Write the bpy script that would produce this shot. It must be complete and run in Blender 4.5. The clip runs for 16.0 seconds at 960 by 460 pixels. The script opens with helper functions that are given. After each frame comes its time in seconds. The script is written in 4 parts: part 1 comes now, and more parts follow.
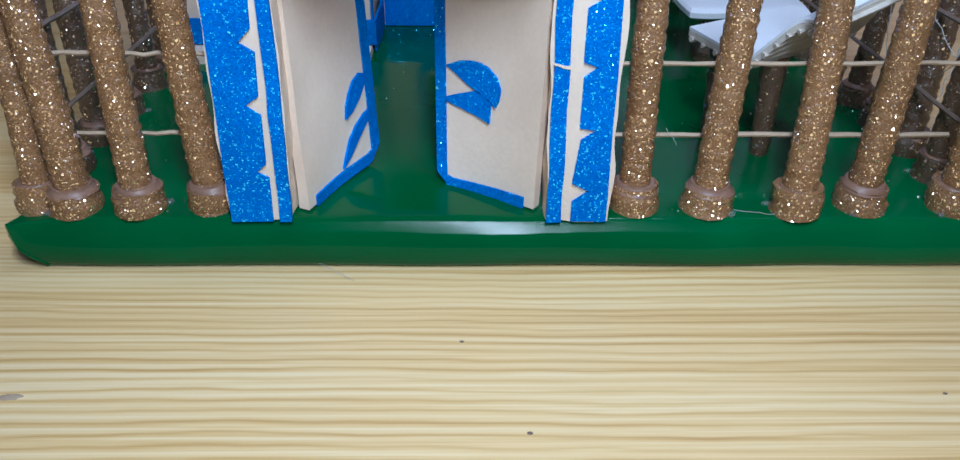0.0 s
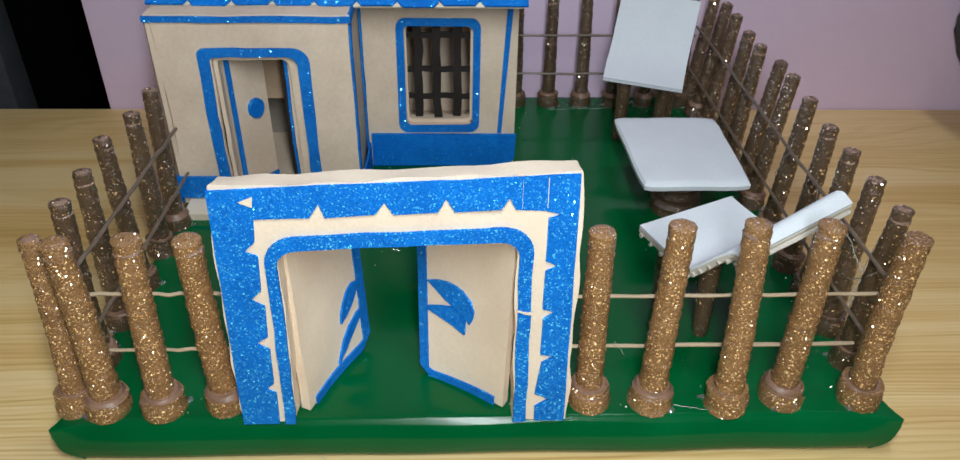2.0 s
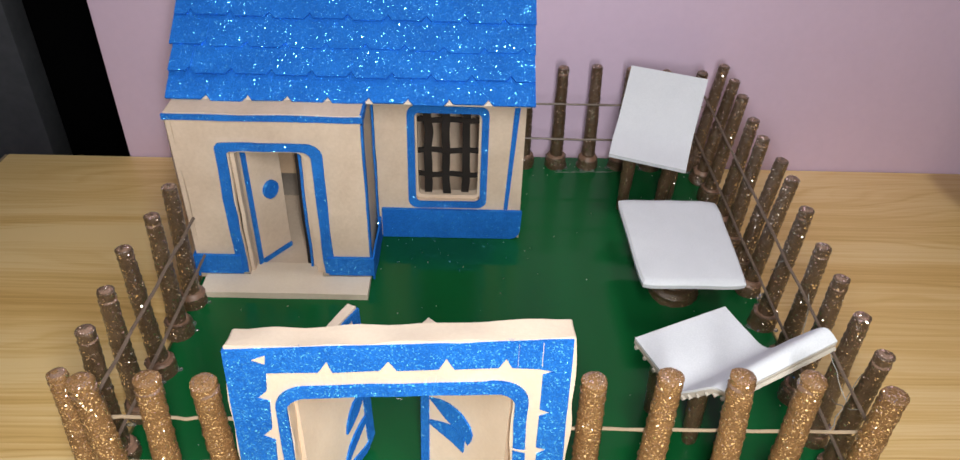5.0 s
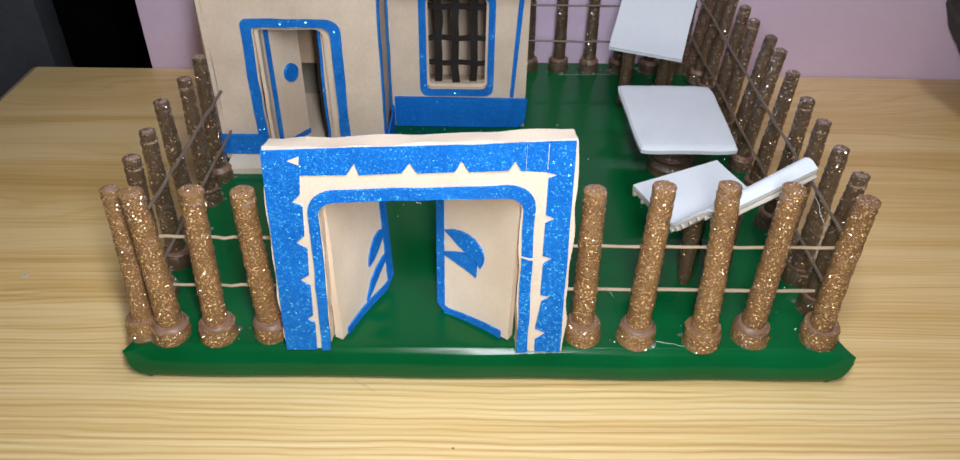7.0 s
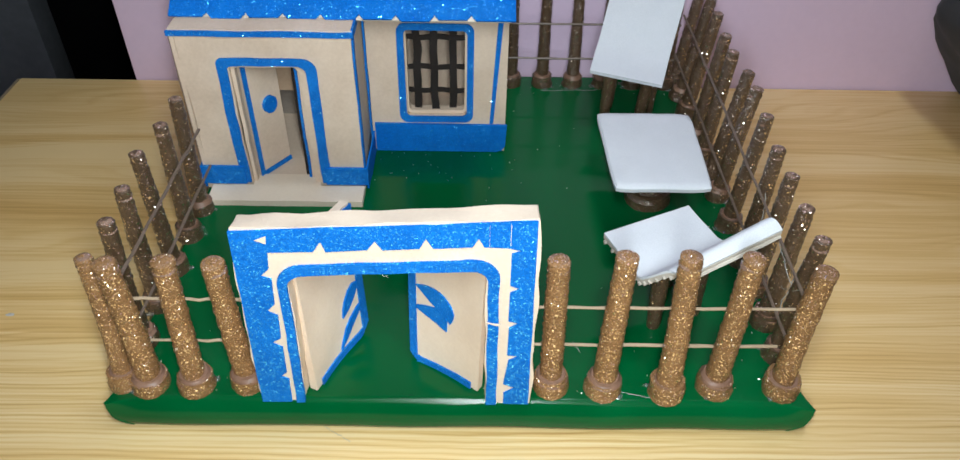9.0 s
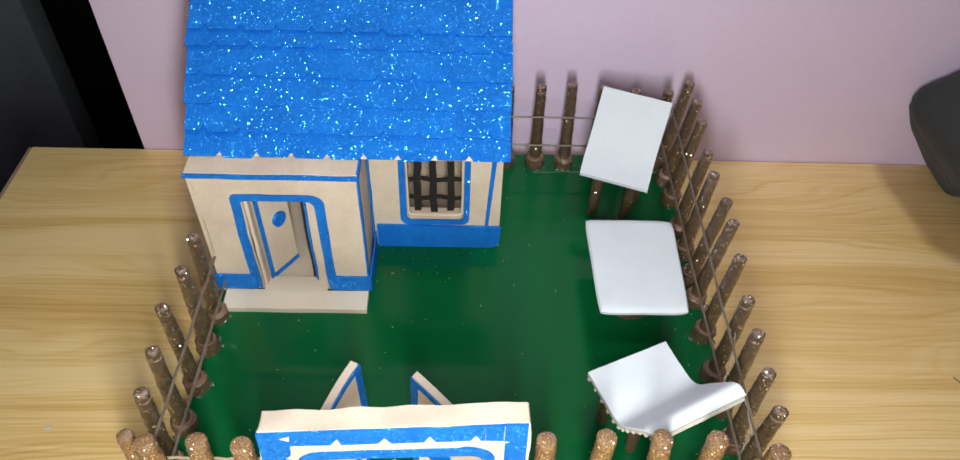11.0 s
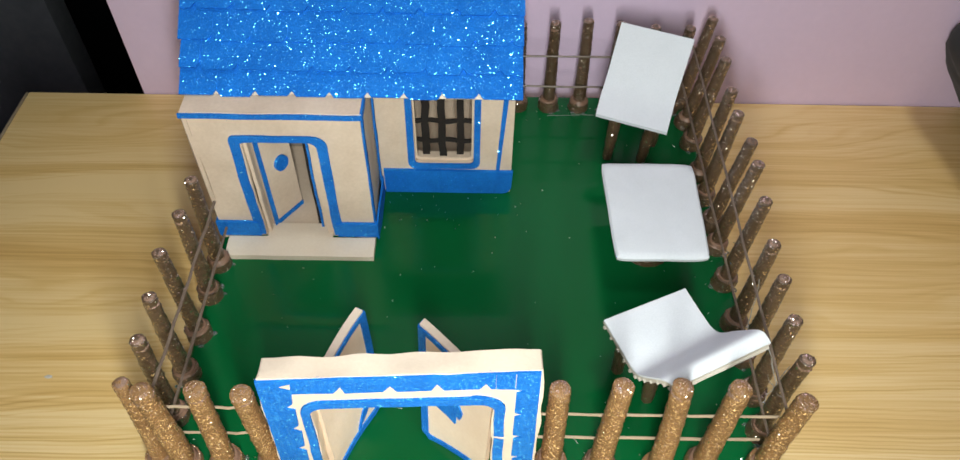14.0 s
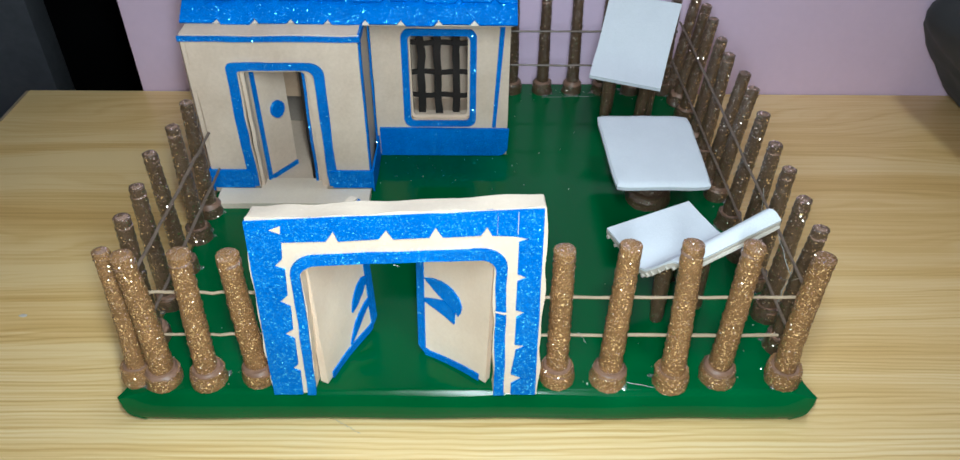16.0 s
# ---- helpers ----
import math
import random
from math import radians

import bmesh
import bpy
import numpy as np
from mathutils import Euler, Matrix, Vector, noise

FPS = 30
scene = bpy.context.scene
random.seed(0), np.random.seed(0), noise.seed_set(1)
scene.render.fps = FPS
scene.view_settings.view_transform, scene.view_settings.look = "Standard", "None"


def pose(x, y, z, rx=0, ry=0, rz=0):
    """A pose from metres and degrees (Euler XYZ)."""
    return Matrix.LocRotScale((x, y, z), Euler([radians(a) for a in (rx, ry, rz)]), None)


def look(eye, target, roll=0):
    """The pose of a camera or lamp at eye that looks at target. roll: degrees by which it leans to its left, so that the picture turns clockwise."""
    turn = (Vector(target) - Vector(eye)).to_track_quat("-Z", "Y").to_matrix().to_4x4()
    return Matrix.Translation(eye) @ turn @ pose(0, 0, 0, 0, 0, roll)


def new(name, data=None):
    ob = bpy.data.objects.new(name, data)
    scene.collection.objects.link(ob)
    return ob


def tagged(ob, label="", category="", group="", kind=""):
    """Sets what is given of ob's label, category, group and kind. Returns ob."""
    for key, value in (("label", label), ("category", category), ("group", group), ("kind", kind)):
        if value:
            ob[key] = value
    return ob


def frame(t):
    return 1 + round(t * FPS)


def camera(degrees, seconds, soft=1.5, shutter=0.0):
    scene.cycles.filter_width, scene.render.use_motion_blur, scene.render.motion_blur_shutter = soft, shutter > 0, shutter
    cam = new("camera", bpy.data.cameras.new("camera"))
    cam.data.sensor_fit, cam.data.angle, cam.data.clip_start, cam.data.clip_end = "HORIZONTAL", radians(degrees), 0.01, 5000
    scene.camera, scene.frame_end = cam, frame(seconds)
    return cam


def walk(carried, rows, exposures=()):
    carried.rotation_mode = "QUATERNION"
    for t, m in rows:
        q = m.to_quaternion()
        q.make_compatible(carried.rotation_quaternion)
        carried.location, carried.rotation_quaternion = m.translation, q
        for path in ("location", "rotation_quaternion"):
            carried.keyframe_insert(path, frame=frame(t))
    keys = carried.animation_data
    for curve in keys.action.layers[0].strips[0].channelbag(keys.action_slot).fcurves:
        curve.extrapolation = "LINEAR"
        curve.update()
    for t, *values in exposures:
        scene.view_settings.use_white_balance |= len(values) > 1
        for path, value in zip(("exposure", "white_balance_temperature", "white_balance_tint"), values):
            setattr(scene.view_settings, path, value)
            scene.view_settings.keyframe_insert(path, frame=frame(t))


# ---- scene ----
cam = camera(64.1, 16.0, soft=1.4)
PATH = [
    (0, (-0.0155, -0.259, 0.1855), (0.014, 1.425, -0.893), 0.56),
    (0.5, (-0.013, -0.259, 0.205), (0.01, 1.425, -0.874), 0.40),
    (1, (-0.0253, -0.2453, 0.2369), (0.036, 1.437, -0.843), 1.21),
    (1.5, (-0.0153, -0.2542, 0.268), (0.022, 1.41, -0.841), 0.68),
    (2, (-0.0112, -0.2485, 0.2985), (0.053, 1.415, -0.81), 0.99),
    (2.5, (-0.011, -0.2542, 0.3343), (0.052, 1.403, -0.784), 1.43),
    (3, (-0.0114, -0.2336, 0.3557), (0.033, 1.372, -0.836), 1.50),
    (3.5, (-0.013, -0.212, 0.3799), (0.035, 1.379, -0.83), 1.87),
    (6, (-0.0036, -0.2411, 0.3606), (0.009, 1.388, -0.799), 1.32),
    (6.5, (-0.0079, -0.2644, 0.3503), (-0.002, 1.346, -0.836), 1.06),
    (7, (-0.0102, -0.2943, 0.3302), (0.014, 1.302, -0.874), 1.18),
    (7.5, (-0.0064, -0.3042, 0.2946), (-0.017, 1.323, -0.867), 0.16),
    (8, (-0.0062, -0.3276, 0.2856), (0.015, 1.347, -0.808), 0.54),
    (8.5, (0.0053, -0.2996, 0.3038), (0.015, 1.347, -0.831), -0.21),
    (9, (0.0073, -0.2636, 0.3807), (0.026, 1.255, -0.92), 1.18),
    (9.5, (-0.0043, -0.2353, 0.4341), (-0.001, 1.208, -0.95), 0.43),
    (10, (0.0, -0.2177, 0.4659), (0.032, 1.184, -0.96), 1.45),
    (12.5, (0.0015, -0.1823, 0.5539), (0.053, 1.178, -0.911), 3.39),
    (13, (0.0215, -0.2033, 0.5351), (0.097, 1.145, -0.94), 3.39),
    (13.5, (0.0186, -0.2006, 0.527), (0.07, 1.165, -0.934), 2.74),
    (14, (0.0034, -0.1848, 0.4918), (0.016, 1.108, -1.034), 1.29),
    (14.5, (-0.0042, -0.183, 0.4924), (0.021, 1.106, -1.036), 1.95),
    (15, (-0.0053, -0.2182, 0.4622), (0.034, 1.101, -1.041), 2.04),
    (15.5, (-0.0164, -0.2567, 0.4258), (0.058, 1.115, -1.027), 3.07),
    (16, (0.0019, -0.2818, 0.3753), (0.028, 1.273, -0.883), 0.81),
]
walk(cam, [(t, look(eye, target, roll)) for t, eye, target, roll in PATH],
     exposures=[(0.0, -0.18, 5020, 13), (1.5, -0.12, 5820, 8), (3.5, 0.19, 6800, 13), (6.0, 0.2, 6850, 17), (8.0, 0.06, 5620, 8), (8.5, 0.19, 5760, 5), (9.5, 0.21, 6380, 13), (10.0, 0.25, 6360, 10), (12.5, 0.62, 6900, 8), (13.0, 0.49, 6830, 7), (13.5, 0.47, 6700, 7), (14.0, 0.36, 6700, 8), (14.5, 0.38, 6600, 9), (16.0, 0.19, 5790, 4)])


# ---- light ----
world = bpy.data.worlds.new("room_air")
scene.world = world
world.use_nodes = True
world.node_tree.nodes["Background"].inputs[0].default_value = (0.9, 0.93, 1.0, 1)
world.node_tree.nodes["Background"].inputs[1].default_value = 0.03


def lamp(name, kind, power, colour, m, size):
    data = bpy.data.lights.new(name, kind)
    data.energy, data.color = power, colour
    if kind == "AREA":
        data.shape, data.size = "DISK", size
    else:
        data.shadow_soft_size = size
    ob = new(name, data)
    ob.matrix_world = m
    return ob


FLASH = (0.013, -0.262, 0.405)
flash = lamp("phone_flash", "AREA", 2.85, (0.93, 1.0, 0.98), look(FLASH, (-0.10, 0.25, 0.05)), 0.04)
flash.data.shape, flash.data.size_y = "RECTANGLE", 0.30
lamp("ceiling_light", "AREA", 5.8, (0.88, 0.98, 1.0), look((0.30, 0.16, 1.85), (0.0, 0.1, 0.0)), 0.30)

# ---- materials ----


def material(name):
    m = bpy.data.materials.new(name)
    m.use_nodes = True
    nt = m.node_tree
    return m, nt, nt.nodes["Principled BSDF"], nt.nodes["Material Output"]


def node(nt, kind, **inputs):
    n = nt.nodes.new(kind)
    for key, value in inputs.items():
        n.inputs[key].default_value = value
    return n


def mapped(nt, scale):
    tc = nt.nodes.new("ShaderNodeTexCoord")
    mp = nt.nodes.new("ShaderNodeMapping")
    mp.inputs["Scale"].default_value = scale
    nt.links.new(tc.outputs["Object"], mp.inputs["Vector"])
    return mp.outputs["Vector"]


def ramp(nt, source, stops):
    r = nt.nodes.new("ShaderNodeValToRGB")
    while len(r.color_ramp.elements) < len(stops):
        r.color_ramp.elements.new(0.5)
    for e, (p, c) in zip(r.color_ramp.elements, stops):
        e.position, e.color = p, (*c, 1)
    nt.links.new(source, r.inputs["Fac"])
    return r.outputs["Color"]


def math_node(nt, op, a, b=None):
    n = nt.nodes.new("ShaderNodeMath")
    n.operation = op
    for k, v in enumerate((a, b)):
        if v is None:
            continue
        if hasattr(v, "node"):
            nt.links.new(v, n.inputs[k])
        else:
            n.inputs[k].default_value = v
    return n.outputs[0]


def bumped(nt, shader, height, strength, distance):
    b = node(nt, "ShaderNodeBump", Strength=strength, Distance=distance)
    nt.links.new(height, b.inputs["Height"])
    nt.links.new(b.outputs[0], shader.inputs["Normal"])
    return b.outputs[0]


def mottled(name, dark, light, rough, big=25.0, fine=400.0, bump=0.2, depth=0.0006, sheen=0.0, spec=0.5):
    """A surface of one colour with broad stains, fine grain and relief."""
    m, nt, p, _ = material(name)
    a = node(nt, "ShaderNodeTexNoise", Scale=big, Detail=4.0, Roughness=0.6)
    b = node(nt, "ShaderNodeTexNoise", Scale=fine, Detail=3.0, Roughness=0.6)
    v = mapped(nt, (1, 1, 1))
    nt.links.new(v, a.inputs["Vector"])
    nt.links.new(v, b.inputs["Vector"])
    mix = math_node(nt, "ADD", math_node(nt, "MULTIPLY", a.outputs[0], 0.7), math_node(nt, "MULTIPLY", b.outputs[0], 0.3))
    nt.links.new(ramp(nt, mix, [(0.3, dark), (0.65, light)]), p.inputs["Base Color"])
    p.inputs["Roughness"].default_value = rough
    p.inputs["Specular IOR Level"].default_value = spec
    if sheen:
        p.inputs["Sheen Weight"].default_value = sheen
    bumped(nt, p, mix, bump, depth)
    return m


def glitter(name, dark, light, flake, share, rough=0.6, sizes=((900, 0.36), (330, 0.30)), spread=1.1, relief=0.25, gloss=0.4):
    """Paint or foam strewn with small metallic flakes, each with a tilt of its own."""
    m, nt, p, out = material(name)
    v = mapped(nt, (1, 1, 1))
    a = node(nt, "ShaderNodeTexNoise", Scale=40.0, Detail=4.0, Roughness=0.65)
    g = node(nt, "ShaderNodeTexNoise", Scale=1500.0, Detail=2.0, Roughness=0.6)
    nt.links.new(v, a.inputs["Vector"])
    nt.links.new(v, g.inputs["Vector"])
    grain = math_node(nt, "ADD", math_node(nt, "MULTIPLY", a.outputs[0], 0.3), math_node(nt, "MULTIPLY", g.outputs[0], 0.7))
    nt.links.new(ramp(nt, grain, [(0.40, dark), (0.60, light)]), p.inputs["Base Color"])
    p.inputs["Roughness"].default_value = rough
    p.inputs["Specular IOR Level"].default_value = gloss
    bumped(nt, p, grain, relief, 0.0008)
    geo = nt.nodes.new("ShaderNodeNewGeometry")
    shade = p.outputs[0]
    for k, (scale, radius) in enumerate(sizes):
        vor = node(nt, "ShaderNodeTexVoronoi", Scale=float(scale))
        nt.links.new(v, vor.inputs["Vector"])
        cell = nt.nodes.new("ShaderNodeSeparateColor")
        nt.links.new(vor.outputs["Color"], cell.inputs[0])
        chosen = math_node(nt, "GREATER_THAN", cell.outputs[2], 1.0 - share[k])
        near = math_node(nt, "LESS_THAN", vor.outputs["Distance"], radius)
        mask = math_node(nt, "MULTIPLY", chosen, near)
        white = nt.nodes.new("ShaderNodeTexWhiteNoise")
        white.noise_dimensions = "3D"
        nt.links.new(vor.outputs["Position"], white.inputs["Vector"])
        tilt = nt.nodes.new("ShaderNodeVectorMath")
        tilt.operation = "SUBTRACT"
        tilt.inputs[1].default_value = (0.5, 0.5, 0.5)
        nt.links.new(white.outputs["Color"], tilt.inputs[0])
        wide = nt.nodes.new("ShaderNodeVectorMath")
        wide.operation = "SCALE"
        wide.inputs["Scale"].default_value = spread
        nt.links.new(tilt.outputs[0], wide.inputs[0])
        total = nt.nodes.new("ShaderNodeVectorMath")
        nt.links.new(wide.outputs[0], total.inputs[0])
        nt.links.new(geo.outputs["Normal"], total.inputs[1])
        unit = nt.nodes.new("ShaderNodeVectorMath")
        unit.operation = "NORMALIZE"
        nt.links.new(total.outputs[0], unit.inputs[0])
        metal = nt.nodes.new("ShaderNodeBsdfAnisotropic")
        metal.inputs["Roughness"].default_value = (0.18, 0.13, 0.10)[k]
        tone = nt.nodes.new("ShaderNodeVectorMath")
        tone.operation = "SCALE"
        tone.inputs[0].default_value = flake
        nt.links.new(mask, tone.inputs["Scale"])
        nt.links.new(tone.outputs[0], metal.inputs["Color"])
        nt.links.new(unit.outputs[0], metal.inputs["Normal"])
        both = nt.nodes.new("ShaderNodeAddShader")
        nt.links.new(shade, both.inputs[0])
        nt.links.new(metal.outputs[0], both.inputs[1])
        shade = both.outputs[0]
    nt.links.new(shade, out.inputs["Surface"])
    return m


def laminate(name):
    """Pale pine-print laminate, grain along x."""
    m, nt, p, _ = material(name)
    warp = node(nt, "ShaderNodeTexNoise", Scale=1.0, Detail=2.0, Roughness=0.5)
    nt.links.new(mapped(nt, (1.7, 8.0, 1.0)), warp.inputs["Vector"])
    tc = nt.nodes.new("ShaderNodeTexCoord")
    sep = nt.nodes.new("ShaderNodeSeparateXYZ")
    nt.links.new(tc.outputs["Object"], sep.inputs[0])
    # straight-grained boards in front, figured ones behind
    board = nt.nodes.new("ShaderNodeMapRange")
    board.interpolation_type = "SMOOTHSTEP"
    for key, value in (("From Min", -0.06), ("From Max", 0.14), ("To Min", 0.020), ("To Max", 0.190)):
        board.inputs[key].default_value = value
    nt.links.new(sep.outputs[1], board.inputs["Value"])
    figure = board.outputs[0]
    rings = math_node(nt, "ADD", math_node(nt, "MULTIPLY", sep.outputs[1], 1.0), math_node(nt, "MULTIPLY", warp.outputs[0], figure))
    sway = node(nt, "ShaderNodeTexNoise", Scale=1.0, Detail=2.0, Roughness=0.6)
    nt.links.new(mapped(nt, (13.0, 48.0, 1.0)), sway.inputs["Vector"])
    rings = math_node(nt, "ADD", rings, math_node(nt, "MULTIPLY", sway.outputs[0], 0.006))
    drift = node(nt, "ShaderNodeTexNoise", Scale=1.0, Detail=2.0)
    nt.links.new(mapped(nt, (3.0, 60.0, 1.0)), drift.inputs["Vector"])
    phase = math_node(nt, "ADD", math_node(nt, "MULTIPLY", rings, 190.0), math_node(nt, "MULTIPLY", drift.outputs[0], 0.5))
    band = math_node(nt, "FRACT", phase)
    which = node(nt, "ShaderNodeTexNoise", Scale=1.0, Detail=1.0)
    comb = nt.nodes.new("ShaderNodeCombineXYZ")
    nt.links.new(math_node(nt, "MULTIPLY", sep.outputs[0], 2.5), comb.inputs[0])
    nt.links.new(math_node(nt, "MULTIPLY", phase, 0.8), comb.inputs[1])
    nt.links.new(comb.outputs[0], which.inputs["Vector"])
    edge = ramp(nt, band, [(0.0, (0.25, 0.25, 0.25)), (0.35, (0.0, 0.0, 0.0)), (0.62, (0.35, 0.35, 0.35)), (0.82, (0.9, 0.9, 0.9)), (1.0, (0.25, 0.25, 0.25))])
    even = math_node(nt, "MULTIPLY", which.outputs[0], 1.3)
    sparse = math_node(nt, "MULTIPLY", math_node(nt, "POWER", which.outputs[0], 3.0), 5.0)
    behind = math_node(nt, "MULTIPLY", figure, 5.2)
    weight = math_node(nt, "ADD", even, math_node(nt, "MULTIPLY", behind, math_node(nt, "SUBTRACT", sparse, even)))
    late = math_node(nt, "MULTIPLY", edge, weight)
    fine = node(nt, "ShaderNodeTexNoise", Scale=1.0, Detail=3.0, Roughness=0.7)
    nt.links.new(mapped(nt, (2.2, 330.0, 1.0)), fine.inputs["Vector"])
    pores = node(nt, "ShaderNodeTexNoise", Scale=1.0, Detail=4.0, Roughness=0.65)
    nt.links.new(mapped(nt, (9.0, 700.0, 1.0)), pores.inputs["Vector"])
    broad = node(nt, "ShaderNodeTexNoise", Scale=1.0, Detail=4.0, Roughness=0.6)
    swirl = nt.nodes.new("ShaderNodeCombineXYZ")
    nt.links.new(math_node(nt, "MULTIPLY", sep.outputs[0], 1.1), swirl.inputs[0])
    nt.links.new(math_node(nt, "MULTIPLY", rings, 24.0), swirl.inputs[1])
    nt.links.new(swirl.outputs[0], broad.inputs["Vector"])
    crisp = math_node(nt, "SUBTRACT", 0.33, math_node(nt, "MULTIPLY", figure, 1.30))
    thin = math_node(nt, "SUBTRACT", 0.54, math_node(nt, "MULTIPLY", figure, 1.40))
    mix = math_node(nt, "ADD", math_node(nt, "MULTIPLY", late, crisp), math_node(nt, "MULTIPLY", pores.outputs[0], 0.26))
    mix = math_node(nt, "ADD", mix, math_node(nt, "MULTIPLY", math_node(nt, "SUBTRACT", fine.outputs[0], 0.5), thin))
    streaks = math_node(nt, "ADD", 0.24, math_node(nt, "MULTIPLY", figure, 2.8))
    mix = math_node(nt, "ADD", math_node(nt, "ADD", mix, math_node(nt, "ADD", 0.405, math_node(nt, "MULTIPLY", figure, 0.06))), math_node(nt, "MULTIPLY", math_node(nt, "SUBTRACT", broad.outputs[0], 0.5), streaks))
    col = ramp(nt, mix, [(0.48, (0.84, 0.620, 0.320)), (0.59, (0.755, 0.510, 0.215)), (0.70, (0.645, 0.400, 0.142)), (0.86, (0.49, 0.278, 0.088))])
    # straight-grained boards tinted greyer: exposure and white balance put into the colour
    tint = ramp(nt, behind, [(0.1, (0.950, 0.990, 1.05)), (0.9, (1.03, 1.0, 0.92))])
    shade = nt.nodes.new("ShaderNodeVectorMath")
    shade.operation = "MULTIPLY"
    nt.links.new(col, shade.inputs[0])
    nt.links.new(tint, shade.inputs[1])
    nt.links.new(shade.outputs[0], p.inputs["Base Color"])
    p.inputs["Roughness"].default_value = 0.42
    bumped(nt, p, pores.outputs[0], 0.05, 0.0003)
    return m


def film(name):
    """Glossy green plastic film stretched over a board, faintly wrinkled."""
    m, nt, p, _ = material(name)
    a = node(nt, "ShaderNodeTexNoise", Scale=9.0, Detail=3.0, Roughness=0.5)
    b = node(nt, "ShaderNodeTexNoise", Scale=70.0, Detail=3.0, Roughness=0.55)
    c = node(nt, "ShaderNodeTexNoise", Scale=1.0, Detail=3.0, Roughness=0.6)
    nt.links.new(mapped(nt, (1, 0.35, 1)), a.inputs["Vector"])
    nt.links.new(mapped(nt, (1, 0.6, 1)), b.inputs["Vector"])
    nt.links.new(mapped(nt, (120.0, 9.0, 30.0)), c.inputs["Vector"])
    nt.links.new(ramp(nt, a.outputs[0], [(0.35, (0.001, 0.070, 0.017)), (0.65, (0.002, 0.104, 0.028))]), p.inputs["Base Color"])
    # drawn film: its shine spreads along x
    p.inputs["Roughness"].default_value = 0.13
    p.inputs["Specular IOR Level"].default_value = 0.24
    p.inputs["Anisotropic"].default_value = 0.97
    drawn = node(nt, "ShaderNodeCombineXYZ", X=1.0, Y=0.0, Z=0.0)
    nt.links.new(drawn.outputs[0], p.inputs["Tangent"])
    h = math_node(nt, "ADD", math_node(nt, "MULTIPLY", a.outputs[0], 1.0), math_node(nt, "MULTIPLY", b.outputs[0], 0.12))
    h = math_node(nt, "ADD", h, math_node(nt, "MULTIPLY", c.outputs[0], 0.05))
    bumped(nt, p, h, 0.25, 0.004)
    return m


BLUE = glitter("blue_glitter_foam", (0.003, 0.100, 0.43), (0.008, 0.178, 0.66), (0.12, 0.62, 0.86), (0.34, 0.15, 0.060), sizes=((1400, 0.42), (820, 0.38), (470, 0.31)), spread=0.80, rough=0.85, gloss=0.15)
BLUE_DULL = glitter("blue_glitter_edging", (0.004, 0.085, 0.37), (0.014, 0.20, 0.66), (0.20, 0.68, 0.88), (0.20, 0.10, 0.045), sizes=((1400, 0.42), (820, 0.38), (470, 0.31)), rough=0.85, gloss=0.15)
GOLD = glitter("gold_glitter_paper", (0.145, 0.073, 0.028), (0.325, 0.172, 0.070), (1.0, 0.93, 0.80), (0.33, 0.21, 0.13), rough=0.45, sizes=((1450, 0.44), (850, 0.40), (500, 0.31)), spread=1.5, relief=0.9)
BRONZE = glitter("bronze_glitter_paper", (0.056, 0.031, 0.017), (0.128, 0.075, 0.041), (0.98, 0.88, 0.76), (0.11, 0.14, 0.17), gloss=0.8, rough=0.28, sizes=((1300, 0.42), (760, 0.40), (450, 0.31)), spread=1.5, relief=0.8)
GLUED = glitter("glitter_on_glue_cap", (0.18, 0.108, 0.076), (0.30, 0.190, 0.140), (1.0, 0.92, 0.84), (0.18, 0.16, 0.20), rough=0.20, sizes=((1100, 0.42), (650, 0.40), (400, 0.31)), spread=1.5, relief=0.6)
CREAM = mottled("cream_foam", (0.70, 0.555, 0.43), (0.80, 0.665, 0.53), 0.75, big=22, fine=500, bump=0.30, depth=0.0016)
WHITE = glitter("white_foam", (0.64, 0.66, 0.70), (0.71, 0.73, 0.77), (1, 1, 1), (0.004, 0.0), rough=0.7, relief=0.1)
CARD = mottled("corrugated_card", (0.42, 0.37, 0.31), (0.62, 0.57, 0.50), 0.85, big=60, fine=600, bump=0.4)
BEIGE = mottled("handled_cream_foam", (0.58, 0.435, 0.325), (0.73, 0.575, 0.450), 0.75, big=26, fine=450, bump=0.30, depth=0.0016)
# Dark brown for the painted shadow beside the house and the table specks.
SHADE_SPECK = mottled("shade_and_speck_brown", (0.13, 0.088, 0.070), (0.22, 0.150, 0.118), 0.9, big=60, fine=500, bump=0.2)
# The shade inside the house is put into this card's dark colour.
INNER = mottled("shade_dark_card", (0.20, 0.160, 0.130), (0.28, 0.235, 0.195), 0.85, big=30, fine=500, bump=0.2)
KRAFT = mottled("brown_card", (0.40, 0.262, 0.165), (0.50, 0.345, 0.23), 0.8, big=30, fine=500, bump=0.2)
BARS = mottled("dark_brown_foam", (0.004, 0.003, 0.002), (0.014, 0.007, 0.005), 0.8, big=40, fine=600, bump=0.2)
STICK = mottled("pale_wood_stick", (0.30, 0.215, 0.135), (0.47, 0.355, 0.24), 0.6, big=80, fine=900, bump=0.3)
STICK_DULL = mottled("glue_smeared_stick", (0.10, 0.068, 0.050), (0.19, 0.138, 0.105), 0.4, big=80, fine=700, bump=0.5)
